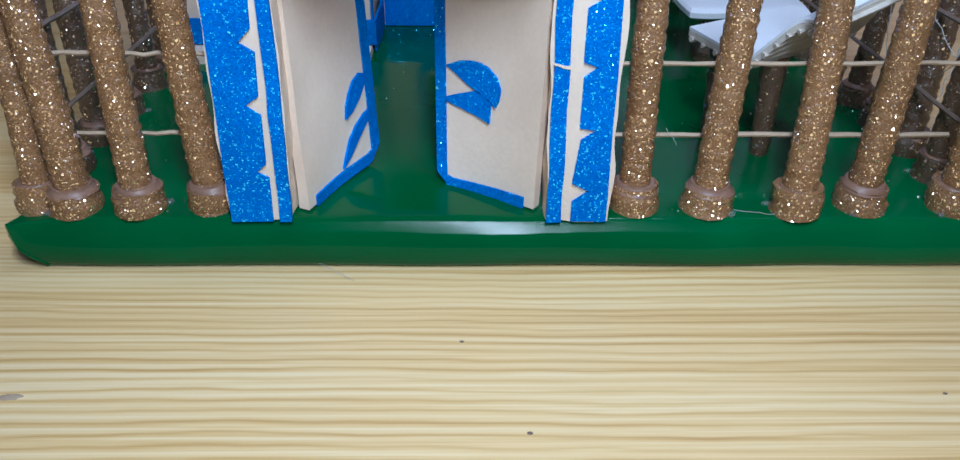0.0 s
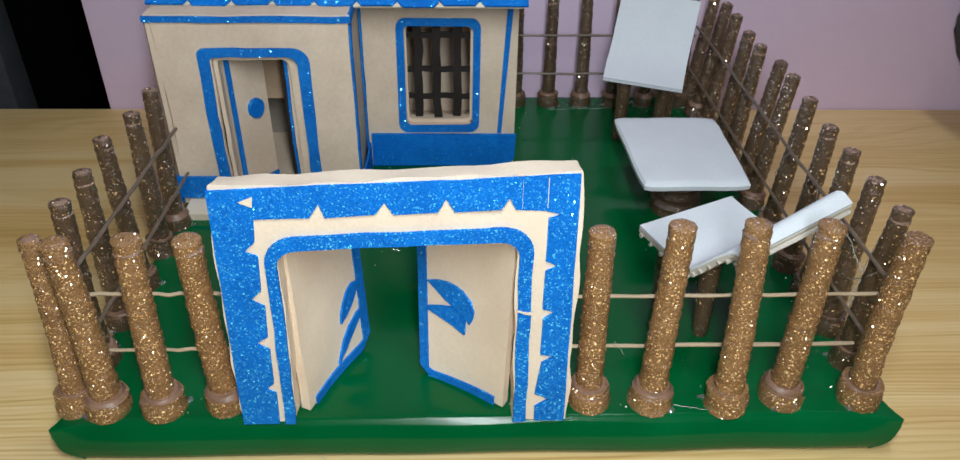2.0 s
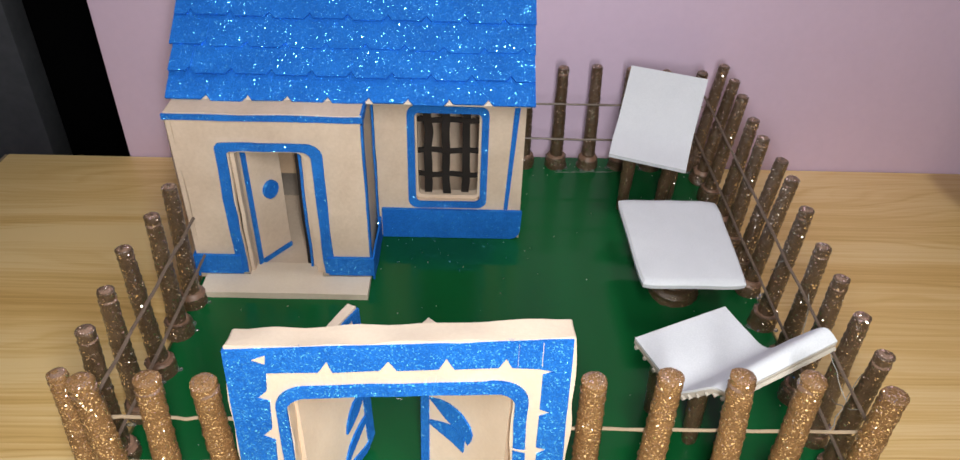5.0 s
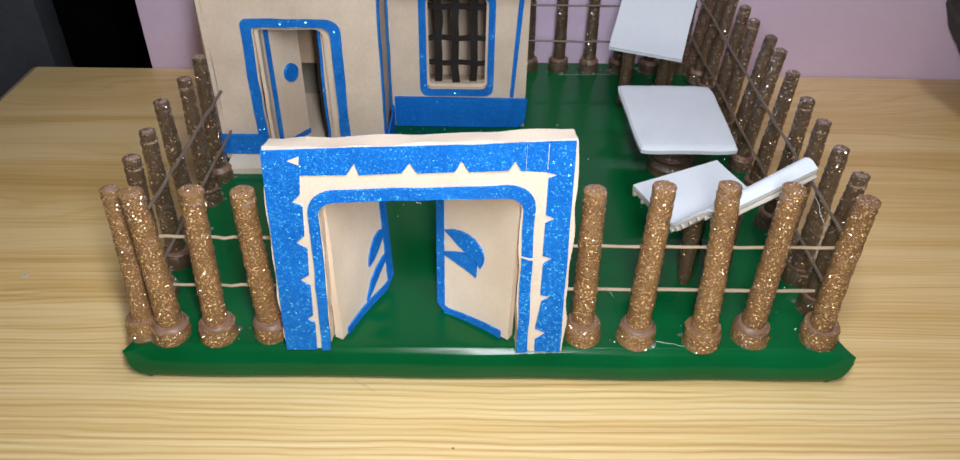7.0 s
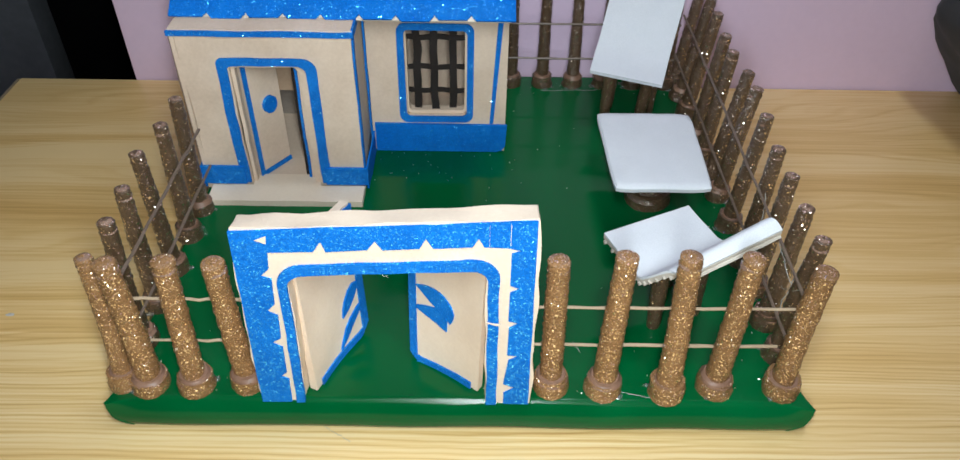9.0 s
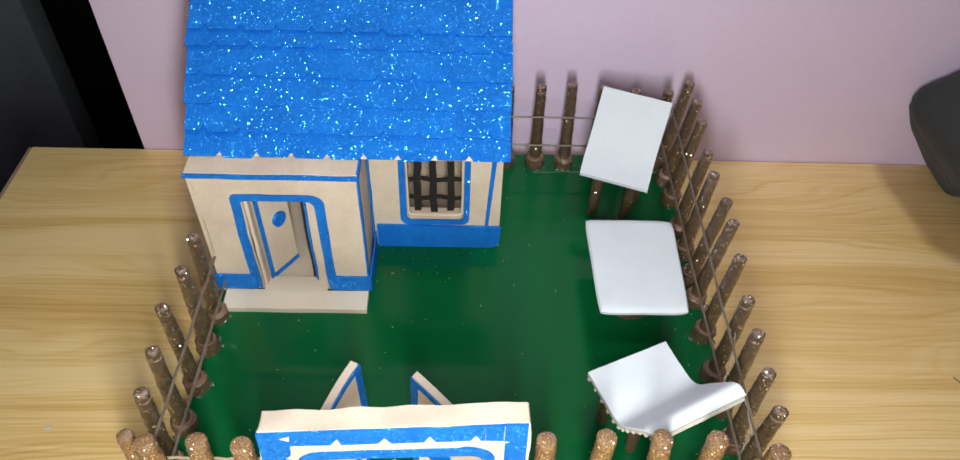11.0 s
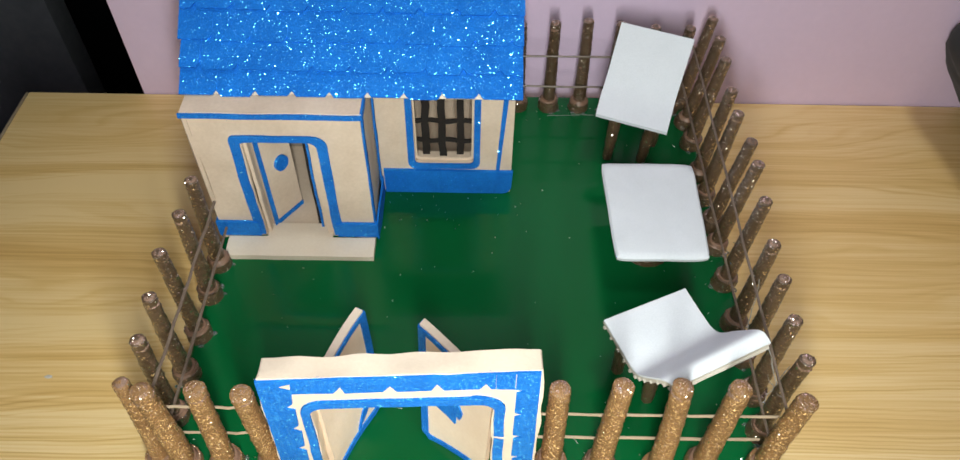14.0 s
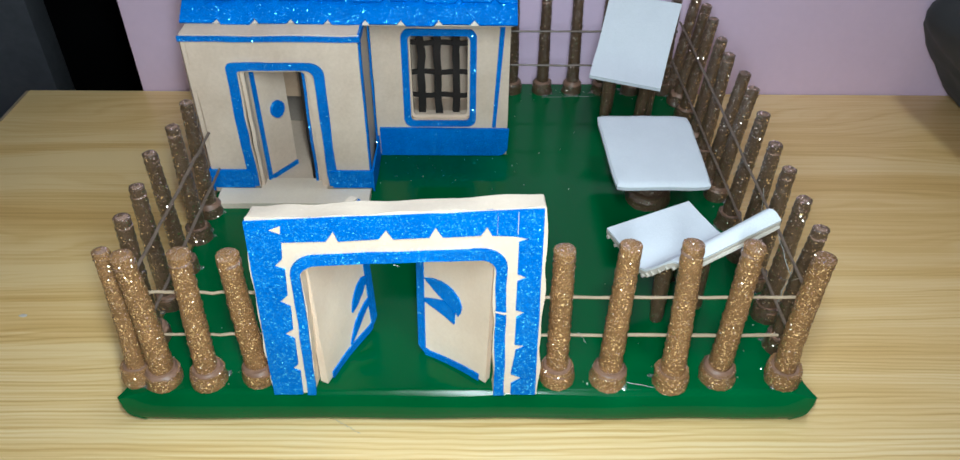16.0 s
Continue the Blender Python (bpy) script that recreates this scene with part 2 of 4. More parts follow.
ROSE = mottled("rosy_brown_paper", (0.16, 0.086, 0.055), (0.28, 0.160, 0.108), 0.45, big=90, fine=900, bump=0.4)
GLUE = mottled("dried_clear_glue", (0.34, 0.34, 0.33), (0.5, 0.5, 0.49), 0.25, big=80, fine=900)
GLASSY, _nt, _p, _o = material("clear_glue")
_p.inputs["Base Color"].default_value = (0.9, 0.92, 0.9, 1)
_p.inputs["Roughness"].default_value = 0.12
_p.inputs["Transmission Weight"].default_value = 0.9
FLAKE, _nt, _p, _o = material("loose_glitter_flake")
_p.inputs["Base Color"].default_value = (0.92, 0.88, 0.80, 1)
_p.inputs["Metallic"].default_value = 1.0
_p.inputs["Roughness"].default_value = 0.3
FILM = film("green_film")
WOOD = laminate("pine_laminate")
EDGE = mottled("table_edge_band", (0.20, 0.14, 0.09), (0.33, 0.25, 0.17), 0.6, big=20, fine=300)
PINK = mottled("pink_wall_paint", (0.715, 0.548, 0.730), (0.775, 0.598, 0.785), 0.7, big=5, fine=160, bump=0.10, depth=0.001)
CEIL = mottled("white_ceiling_paint", (0.68, 0.68, 0.68), (0.76, 0.76, 0.76), 0.9, big=6, fine=90, bump=0.1)
FLOOR = mottled("grey_cement_floor", (0.10, 0.10, 0.10), (0.18, 0.175, 0.17), 0.7, big=5, fine=90)
# Near-black base colour stands in for the darkness of the unlit passage.
BLACK = mottled("passage_darkness", (0.004, 0.004, 0.005), (0.008, 0.008, 0.009), 0.9, big=8, fine=120, spec=0.1)
SLATE = mottled("dark_grey_wall", (0.17, 0.18, 0.20), (0.26, 0.27, 0.295), 0.9, big=7, fine=60, bump=0.3, spec=0.2)
BAG = mottled("charcoal_cloth", (0.018, 0.020, 0.020), (0.037, 0.039, 0.038), 0.85, big=14, fine=900, bump=0.5, sheen=0.04)

# ---- mesh tools ----


def thing(name, label, category, at, group="", kind=""):
    ob = new(name)
    ob.empty_display_size = 0.01
    ob.matrix_world = pose(*at)
    return tagged(ob, label, category, group, kind)


def part(name, bm, mat, parent=None, label="", smooth=True):
    """Links a bmesh, in world places, as one mesh under its parent."""
    bmesh.ops.recalc_face_normals(bm, faces=bm.faces)
    me = bpy.data.meshes.new(name)
    bm.to_mesh(me)
    bm.free()
    me.materials.append(mat)
    if smooth:
        me.shade_smooth()
        me.set_sharp_from_angle(angle=radians(38))
    ob = new(name, me)
    if parent:
        ob.parent = parent
        if not parent.parent:
            ob.matrix_parent_inverse = Matrix.Translation(-parent.location)
    if label:
        ob["label"] = label
    return ob


def solid(name, bm, mat, label, category, group="", kind=""):
    return tagged(part(name, bm, mat), label, category, group, kind)


def box(x0, x1, y0, y1, z0, z1, bevel=0.0, bm=None):
    bm = bm or bmesh.new()
    vs = bmesh.ops.create_cube(bm, size=1.0)["verts"]
    for v in vs:
        v.co = Vector((x0 + (v.co.x + 0.5) * (x1 - x0), y0 + (v.co.y + 0.5) * (y1 - y0), z0 + (v.co.z + 0.5) * (z1 - z0)))
    if bevel:
        es = {e for v in vs for e in v.link_edges}
        bmesh.ops.bevel(bm, geom=list(es), offset=bevel, segments=2, profile=0.6, affect="EDGES")
    return bm


def rough_box(x0, x1, y0, y1, z0, z1, bevel=0.0005, amount=0.0006):
    """A hand-cut strip: a box with slightly wandering edges."""
    bm = box(x0, x1, y0, y1, z0, z1)
    size = Vector((x1 - x0, y1 - y0, z1 - z0))
    long = [e for e in bm.edges if (e.verts[0].co - e.verts[1].co).length > max(size) * 0.99]
    bmesh.ops.subdivide_edges(bm, edges=long, cuts=9, use_grid_fill=True)
    jitter(bm, amount, 55)
    return bm


def ring(outer, inner, place, depth, closed=True, bm=None):
    """A flat band between two paths of equally many points, with a thickness. place(u, v, d) gives the point."""
    bm = bm or bmesh.new()
    def cut(u, v):
        return u + 0.0007 * noise.noise((u * 55, v * 55, 3)), v + 0.0006 * noise.noise((u * 55, v * 55, 9))

    rows = [[bm.verts.new(place(*cut(u, v), d)) for u, v in path] for path, d in ((outer, 0), (inner, 0), (inner, depth), (outer, depth))]
    n = len(outer)
    for k in range(n if closed else n - 1):
        j = (k + 1) % n
        for a in range(4):
            b = (a + 1) % 4
            bm.faces.new((rows[a][k], rows[a][j], rows[b][j], rows[b][k]))
    if not closed:
        for k in (0, n - 1):
            bm.faces.new([rows[a][k] for a in range(4)])
    return bm


def plate(points, place, depth, bm=None):
    """A flat polygon with a thickness."""
    bm = bm or bmesh.new()
    a = [bm.verts.new(place(u, v, 0)) for u, v in points]
    b = [bm.verts.new(place(u, v, depth)) for u, v in points]
    bm.faces.new(a)
    bm.faces.new(b[::-1])
    for k in range(len(a)):
        j = (k + 1) % len(a)
        bm.faces.new((a[k], a[j], b[j], b[k]))
    return bm


def arch(x0, x1, z0, z1, r, n=6, rl=None):
    """An upright opening's outline from its lower left corner over rounded upper corners to its lower right one."""
    rl = r if rl is None else rl
    pts = [(x0, z0 + (z1 - rl - z0) * k / 8) for k in range(8)]
    pts += [(x0 + rl - rl * math.cos(k / n * math.pi / 2), z1 - rl + rl * math.sin(k / n * math.pi / 2)) for k in range(n + 1)]
    pts += [(x0 + rl + (x1 - r - x0 - rl) * k / 6, z1) for k in range(1, 6)]
    pts += [(x1 - r + r * math.sin(k / n * math.pi / 2), z1 - r + r * math.cos(k / n * math.pi / 2)) for k in range(n + 1)]
    return pts + [(x1, z1 - r + (z0 - z1 + r) * k / 8) for k in range(1, 9)]


def rounded(x0, x1, z0, z1, r, n=5):
    pts = []
    for cx, cz, a in ((x0 + r, z0 + r, 180), (x1 - r, z0 + r, 270), (x1 - r, z1 - r, 0), (x0 + r, z1 - r, 90)):
        pts += [(cx + r * math.cos(radians(a + 90 * k / n)), cz + r * math.sin(radians(a + 90 * k / n))) for k in range(n + 1)]
    return pts


def roll(p0, p1, r0, r1, sides=14, rings=60, rough=0.065, turns=4.0, seed=0.0, bm=None, dome=0.5):
    """A tapered paper roll with a spiral seam and an uneven skin, closed at both ends."""
    bm = bm or bmesh.new()
    p0, p1 = Vector(p0), Vector(p1)
    axis = p1 - p0
    q = axis.to_track_quat("Z", "Y")
    rows = []
    bend = Vector((noise.noise((seed, 1, 0)), noise.noise((seed, 2, 0)), 0)) * axis.length * 0.03
    for k in range(rings + 1):
        f = k / rings
        c = p0 + axis * f + bend * math.sin(math.pi * f)
        r = r0 + (r1 - r0) * f
        row = []
        for s in range(sides):
            a = 2 * math.pi * s / sides
            seam = (f * turns * 2 + a / (2 * math.pi) + seed) % 1.0
            rr = r * (1 + rough * 1.6 * (seam - 0.5) + rough * noise.noise((math.cos(a) * 2 + seed * 7, math.sin(a) * 2, f * 22)) * 1.2 + rough * 0.7 * noise.noise((math.cos(a) * 0.5, seed * 3.1, f * 46)))
            row.append(bm.verts.new(c + q @ Vector((rr * math.cos(a), rr * math.sin(a), 0))))
        rows.append(row)
    for a, b in zip(rows, rows[1:]):
        for s in range(sides):
            bm.faces.new((a[s], a[(s + 1) % sides], b[(s + 1) % sides], b[s]))
    tip = bm.verts.new(p1 + axis.normalized() * r1 * dome)
    for s in range(sides):
        bm.faces.new((rows[-1][s], rows[-1][(s + 1) % sides], tip))
    bm.faces.new(rows[0][::-1])
    return bm


def rod(points, r, sides=6, bm=None, wobble=0.0):
    bm = bm or bmesh.new()
    pts = [Vector(p) for p in points]
    rows = []
    for k, p in enumerate(pts):
        d = (pts[min(k + 1, len(pts) - 1)] - pts[max(k - 1, 0)]).normalized()
        q = d.to_track_quat("Z", "Y")
        rr = r * (1 + wobble * noise.noise((p.x * 90, p.y * 90, p.z * 90)))
        rows.append([bm.verts.new(p + q @ Vector((rr * math.cos(2 * math.pi * s / sides), rr * math.sin(2 * math.pi * s / sides), 0))) for s in range(sides)])
    for a, b in zip(rows, rows[1:]):
        for s in range(sides):
            bm.faces.new((a[s], a[(s + 1) % sides], b[(s + 1) % sides], b[s]))
    bm.faces.new(rows[0][::-1])
    bm.faces.new(rows[-1])
    return bm


def along(a, b, n, sag=0.0, jitter=0.0, seed=0):
    a, b = Vector(a), Vector(b)
    return [a.lerp(b, k / n) + Vector((0, 0, -sag * math.sin(math.pi * k / n))) + jitter * Vector([noise.noise((k * 0.7, seed, c)) for c in range(3)]) for k in range(n + 1)]


def jitter(bm, amount, scale):
    for v in bm.verts:
        v.co += Vector([noise.noise((v.co.x * scale, v.co.y * scale + c * 9, v.co.z * scale)) for c in range(3)]) * amount


# ---- the room ----
WALL_Y, TOP = 0.402, 0.021
solid("wall_north", box(-0.325, 2.2, WALL_Y, WALL_Y + 0.12, -0.75, 1.9, 0.004), PINK, "pale pink painted wall behind the table", "wall", kind="structure")
# Pale east and south walls and ceiling: unseen, added to bounce light.
solid("wall_east", box(2.2, 2.3, -2.3, WALL_Y + 0.12, -0.75, 1.9), PINK, "unseen pale pink side wall, added to bounce light", "wall", kind="structure")
solid("wall_west", box(-1.9, -1.8, -2.3, 1.3, -0.75, 1.9), SLATE, "dark grey side wall of the room", "wall", kind="structure")
solid("wall_south", box(-1.8, 2.2, -2.4, -2.3, -0.75, 1.9), PINK, "unseen pale pink wall across the room, added to bounce light", "wall", kind="structure")
solid("wall_passage", box(-1.8, -0.325, 1.2, 1.3, -0.75, 1.9), BLACK, "end wall of the unlit passage, its darkness put in as black", "wall", kind="structure")
solid("wall_passage_side", box(-0.325, -0.305, WALL_Y + 0.12, 1.2, -0.75, 1.9), BLACK, "side wall of the unlit passage, its darkness put in as black", "wall", kind="structure")
solid("wall_grey", box(-1.8, -0.768, 1.0, 1.06, -0.75, 1.9, 0.004), SLATE, "dark grey wall seen through the doorway", "wall", kind="structure")
solid("ceiling", box(-1.9, 2.3, -2.4, 1.3, 1.9, 2.0), CEIL, "unseen white ceiling, added to bounce light", "ceiling", kind="structure")
solid("floor", box(-1.9, 2.3, -2.4, 1.3, -0.85, -0.75), FLOOR, "grey cement floor", "floor", kind="structure")

TABLE = thing("table", "pale pine laminate table standing against the wall", "table", (0.3, -0.1, -0.75))
part("tabletop", box(-0.436, 1.15, -0.55, WALL_Y - 0.001, -0.030, 0.0, 0.002), WOOD, TABLE)
part("edge_band", box(-0.4395, -0.437, -0.55, WALL_Y - 0.001, -0.030, -0.001, 0.0006), EDGE, TABLE, "dull brown edge banding")
for lx in (-0.39, 1.08):
    for ly in (-0.5, 0.34):
        part("leg", box(lx, lx + 0.05, ly, ly + 0.05, -0.75, -0.0305, 0.004), WOOD, TABLE)


def build_bag():
    """A soft stuffed bag leaning on the wall: a body bounded by softened planes, with folds."""
    bag = thing("bag", "stuffed charcoal cloth bag on the table against the wall", "bag", (0.60, 0.315, 0))
    sides = [((-0.70, 0.0, 0.71), 0.117), ((-0.85, 0.0, -0.52), 0.174), ((0, 0, 1), 0.053), ((0, -1, 0.1), 0.085), ((0, -0.75, -0.66), 0.052), ((0, 1, 0), 0.084), ((0, 0, -1), 0.120), ((1, 0, 0), 0.16), ((-0.7, -0.7, 0.1), 0.165), ((0.2, -0.5, 0.84), 0.080)]
    bm = bmesh.new()
    bmesh.ops.create_icosphere(bm, subdivisions=6, radius=1.0)
    for v in bm.verts:
        n = v.co.normalized()
        r = sum((max(0.0, n.dot(Vector(p).normalized())) / d) ** 20 for p, d in sides) ** (-1 / 20)
        fold = abs(noise.noise(n * 2.2 + Vector((5, 2, 1))))
        p = n * (r * (1 + 0.09 * noise.noise(n * 2.1) - 0.022 * max(0.0, 0.22 - fold) / 0.22) + 0.0016 * noise.noise(n * 26))
        v.co = Vector((0.611, min(0.315 + p.y, WALL_Y - 0.001), max(0.0005, 0.12 + p.z)))
        v.co.x += p.x
    part("body", bm, BAG, bag)
    # hem of the flap
    hem = [(0.455 + 0.29 * k / 20, 0.2285 - 0.002 * math.sin(k * 0.9), 0.135 + 0.014 * math.sin(k * 0.31)) for k in range(21)]
    part("hem", rod(hem, 0.0030, 6), BAG, bag)
    return bag


build_bag()
solid("pen_mark", rod(along((0.397, 0.142, 0.0003), (0.409, 0.126, 0.0003), 5, jitter=0.0006), 0.0006, 5), STICK_DULL, "short dark pen scratch on the tabletop", "mark")

# ---- the model's base ----


def build_base():
    bm = bmesh.new()
    x0, x1, y0, y1 = -0.2015, 0.2055, 0.0, 0.388
    levels = [(0.0, 0.0032, 0.0120), (0.002, 0.0012, 0.0105), (0.005, 0.0002, 0.0075)]
    # the film bulges over the edge: most of the bend faces out and up
    turns = [radians(4 + 84 * k / 13) for k in range(14)]
    steps = [1 + 1.4 * math.exp(-((math.degrees(e) - 50) / 13) ** 2) for e in turns]
    high = sum(d * math.cos(e) for d, e in zip(steps, turns))
    z, inset = 0.0070, 0.0002
    for d, e in zip(steps, turns):
        z += d * math.cos(e) / high * (TOP - 0.0070)
        inset += d * math.sin(e) / high * (TOP - 0.0070)
        levels.append((min(z, TOP - 0.00005), inset * 0.62, 0.0060 - 0.0048 * ((z - 0.007) / (TOP - 0.007)) ** 0.6))
    over = levels[-1][1]
    levels += [(TOP, over + 0.0012, 0.0015), (TOP, over + 0.0040, 0.0015)]
    rows = []
    for z, inset, cut in levels:
        pts = []
        n = 40
        for c in range(4):
            for k in range(n + 1):
                f = k / n
                e = 0.5 - 0.5 * math.cos(math.pi * f)
                d = min(e, 1 - e) * 0.4
                i = inset * (0.12 + 0.88 * (1 - math.exp(-d / 0.008))) if z > 0.006 and inset < over + 0.0001 else inset
                lx, ly = x1 - x0 - 2 * i, y1 - y0 - 2 * i
                g = cut + (lx - 2 * cut) * e if c % 2 == 0 else cut + (ly - 2 * cut) * e
                pts.append(((x0 + i + g, y0 + i), (x1 - i, y0 + i + g), (x1 - i - g, y1 - i), (x0 + i, y1 - i - g))[c])
        rows.append([bm.verts.new((x + 0.0004 * noise.noise((y * 25, z * 60, 8)), y + (0.0009 * noise.noise((x * 17, z * 70, y * 14)) if z < TOP else 0), z + (0.0007 * noise.noise((x * 11, y * 11, 4)) if 0 < z < TOP - 0.0012 else 0))) for x, y in pts])
    for a, b in zip(rows, rows[1:]):
        for k in range(len(a)):
            j = (k + 1) % len(a)
            bm.faces.new((a[k], a[j], b[j], b[k]))
    bm.faces.new(rows[-1])
    bm.faces.new(rows[0][::-1])
    base = thing("green_board", "rectangular board wrapped in glossy green plastic film on the table", "board", (0.0, 0.19, 0.0))
    part("wrapped_board", bm, FILM, base)
    for sx, cx in ((-1, -0.2015), (1, 0.2055)):
        fold = [(cx - sx * 0.0003, 0.0035, 0.0150), (cx - sx * 0.0040, 0.0005, 0.0110), (cx - sx * 0.0100, 0.0004, 0.0050), (cx - sx * 0.0130, 0.0020, 0.0015)]
        part("film_fold", rod(fold, 0.0007, 6), FILM, base, "folded corner of the green film")
    return base


build_base()

# ---- the gate ----


def build_gate():
    gate = thing("gate", "cream foam gateway with blue glitter border, both leaves standing open", "gate", (-0.034, 0.015, TOP))

    def front(y):
        def place(u, v, d):
            h = (v - TOP) / 0.128
            s = (u + 0.034) / 0.072
            return Vector((u + (1 - h) * (0.0035 * s - 0.0015), y + 0.003 * h + 0.0028 * h * s + d, v + h * 0.0042 * (u + 0.106) / 0.144))
        return place

    # body: an arch with thickness
    inner = arch(-0.0820, 0.0145, TOP, 0.1189, 0.008)
    outer = arch(-0.1066, 0.0394, TOP, 0.1490, 0.0014)
    def body(u, v, d):
        # the top falls away to the rear
        return front(0.0052)(u, v, d) - Vector((0, 0, 0.0032 * min(1.0, max(0.0, (v - 0.122) / 0.027)) * d / 0.014))

    bm = ring(outer, inner, body, 0.0140, closed=False)
    bmesh.ops.subdivide_edges(bm, edges=bm.edges, cuts=3, use_grid_fill=True)
    keep = {v: v.co.y for v in bm.verts if v.co.y < 0.0090}
    jitter(bm, 0.0017, 60)
    for v, y in keep.items():
        v.co.y = y
    part("frame", bm, CREAM, gate)
    # border with teeth cut into its inner edge
    out_path, in_path = [], []
    X0, X1, Z1, A0, A1, B1 = -0.1060, 0.0380, 0.1478, -0.0900, 0.0255, 0.1338

    def add(o, i):
        out_path.append(o)
        in_path.append(i)

    add((X0, TOP), (A0, TOP))
    for z0, zt, z1, dx in ((0.0405, 0.0431, 0.0467, -0.0040), (0.0665, 0.0705, 0.0745, -0.0052), (0.0909, 0.0947, 0.0994, -0.0050), (0.1166, 0.1192, 0.1238, -0.0048)):
        for z, d in ((z0, 0.0004), (zt, dx), (z1, -0.0003)):
            add((X0, z), (A0 + d, z))
    add((X0, Z1), (A0 + 0.0006, B1 + 0.0008))
    for x0, xt, x1, dz in ((-0.0678, -0.0640, -0.0619, 0.0062), (-0.0425, -0.0389, -0.0354, 0.0056), (-0.0179, -0.0147, -0.0113, 0.0061), (0.0068, 0.0098, 0.0126, 0.0052)):
        for x, d in ((x0, 0.0002), (xt, dz), (x1, 0.0)):
            add((x, Z1), (x, B1 + d))
    add((X1, Z1), (A1 - 0.0006, B1 - 0.0010))
    for z1, zt, z0, dx in ((0.1325, 0.1309, 0.1293, 0.0060), (0.1095, 0.1070, 0.1040, 0.0052), (0.0849, 0.0829, 0.0793, 0.0056), (0.0606, 0.0593, 0.0557, 0.0066), (0.0376, 0.0344, 0.0297, 0.0066)):
        for z, d in ((z1, 0.0), (zt, dx), (z0, 0.0004)):
            add((X1, z), (A1 + d - 0.0012 * (z < 0.05), z))
    add((X1, TOP), (A1 - 0.0012, TOP))
    part("border", ring(out_path, in_path, front(0.0040), 0.0022, closed=False), BLUE, gate, smooth=False)
    part("corner_tooth", plate([(-0.0944, 0.1427), (-0.0893, 0.1401), (-0.0888, 0.1449)], front(0.0036), 0.0006), CREAM, gate)
    for u, w in ((0.0252, 0.00026), (0.0152, 0.00013)):
        part("border_seam", plate([(u, B1 + 0.0004), (u + w, B1 + 0.0004), (u + w * 1.3, Z1 - 0.0006), (u + 0.0001, Z1 - 0.0006)], front(0.0038), 0.0004), CREAM, gate, "pale cut line between two border strips")
    # trim round the opening
    o, i = arch(-0.0872, 0.0206, TOP, 0.1254, 0.0115), arch(-0.0825, 0.0150, TOP, 0.1194, 0.0080)
    bm = ring(o, i, front(0.0034), 0.0024, closed=False)
    part("trim", bm, BLUE, gate, "narrow blue glitter trim")
    # Thin cream sliver laid over the trim to show a nick in it.
    part("trim_nick", plate([(0.0146, 0.0858), (0.0190, 0.0845), (0.0212, 0.0846), (0.0212, 0.0832), (0.0188, 0.0836), (0.0148, 0.0851)], front(0.0028), 0.0005), CREAM, gate, "small cream sliver standing for a nick in the trim")

    # leaves: warped panels between the hinge edge and the free edge
    def leaf(hb, fb, ft, ht, marks, seed):
        hb, fb, ft, ht = (Vector(p) for p in (hb, fb, ft, ht))
        away = (fb - hb).cross(ht - hb).normalized()
        if away.y < 0:
            away = -away
        wide = ((fb - hb).length + (ft - ht).length) / 2

        def place(a, b, d):
            lift = 0.055 * max(0.0, (a - 0.82) / 0.18) ** 2 * max(0.0, 1 - b * 6)
            b += lift
            p = hb.lerp(fb, a).lerp(ht.lerp(ft, a), b)
            curl = 0.0016 * math.sin(a * math.pi) + 0.0007 * noise.noise((a * 2.2, b * 3.5, seed)) * (1 - a * 0.5)
            return p + away * (d + curl)

        def grid_plate(a0, a1, b0, b1, d0, d1, na=8, nb=10):
            bm = bmesh.new()
            sheets = [[[bm.verts.new(place(a0 + (a1 - a0) * i / na, b0 + (b1 - b0) * j / nb, d)) for i in range(na + 1)] for j in range(nb + 1)] for d in (d0, d1)]
            for rows in sheets:
                for j in range(nb):
                    for i in range(na):
                        bm.faces.new((rows[j][i], rows[j][i + 1], rows[j + 1][i + 1], rows[j + 1][i]))
            rim = [(j, 0) for j in range(nb + 1)] + [(nb, i) for i in range(1, na + 1)] + [(j, na) for j in range(nb - 1, -1, -1)] + [(0, i) for i in range(na - 1, 0, -1)]
            for (j, i), (k, h) in zip(rim, rim[1:] + rim[:1]):
                bm.faces.new((sheets[0][j][i], sheets[0][k][h], sheets[1][k][h], sheets[1][j][i]))
            return bm

        e = 0.0046 / wide
        panel = part("leaf", grid_plate(-0.06, 1, 0, 1, 0, 0.0050, 12, 16), CREAM, gate)
        part("edging", grid_plate(1 - e, 1 + 0.02, 0.004, 0.985, -0.0009, 0.0044, 3, 14), BLUE_DULL, panel, "blue glitter edging")
        part("bottom_edging", grid_plate(0.05, 1 - e * 0.98, -0.008, 0.044, -0.0010, 0.0026, 12, 2), BLUE_DULL, panel, "blue glitter edging")
        part("top_edging", grid_plate(0.15, 1 - e * 1.02, 0.950, 0.988, -0.0010, 0.0004, 10, 2), BLUE_DULL, panel, "blue glitter edging")
        for shape in marks:
            bm = plate(shape, lambda a, b, d: place(a, b, -0.0012 + d), 0.0016)
            bmesh.ops.triangulate(bm, faces=[f for f in bm.faces if len(f.verts) > 4])
            part("leaf_motif", bm, BLUE, panel, "blue glitter leaf shape", smooth=False)

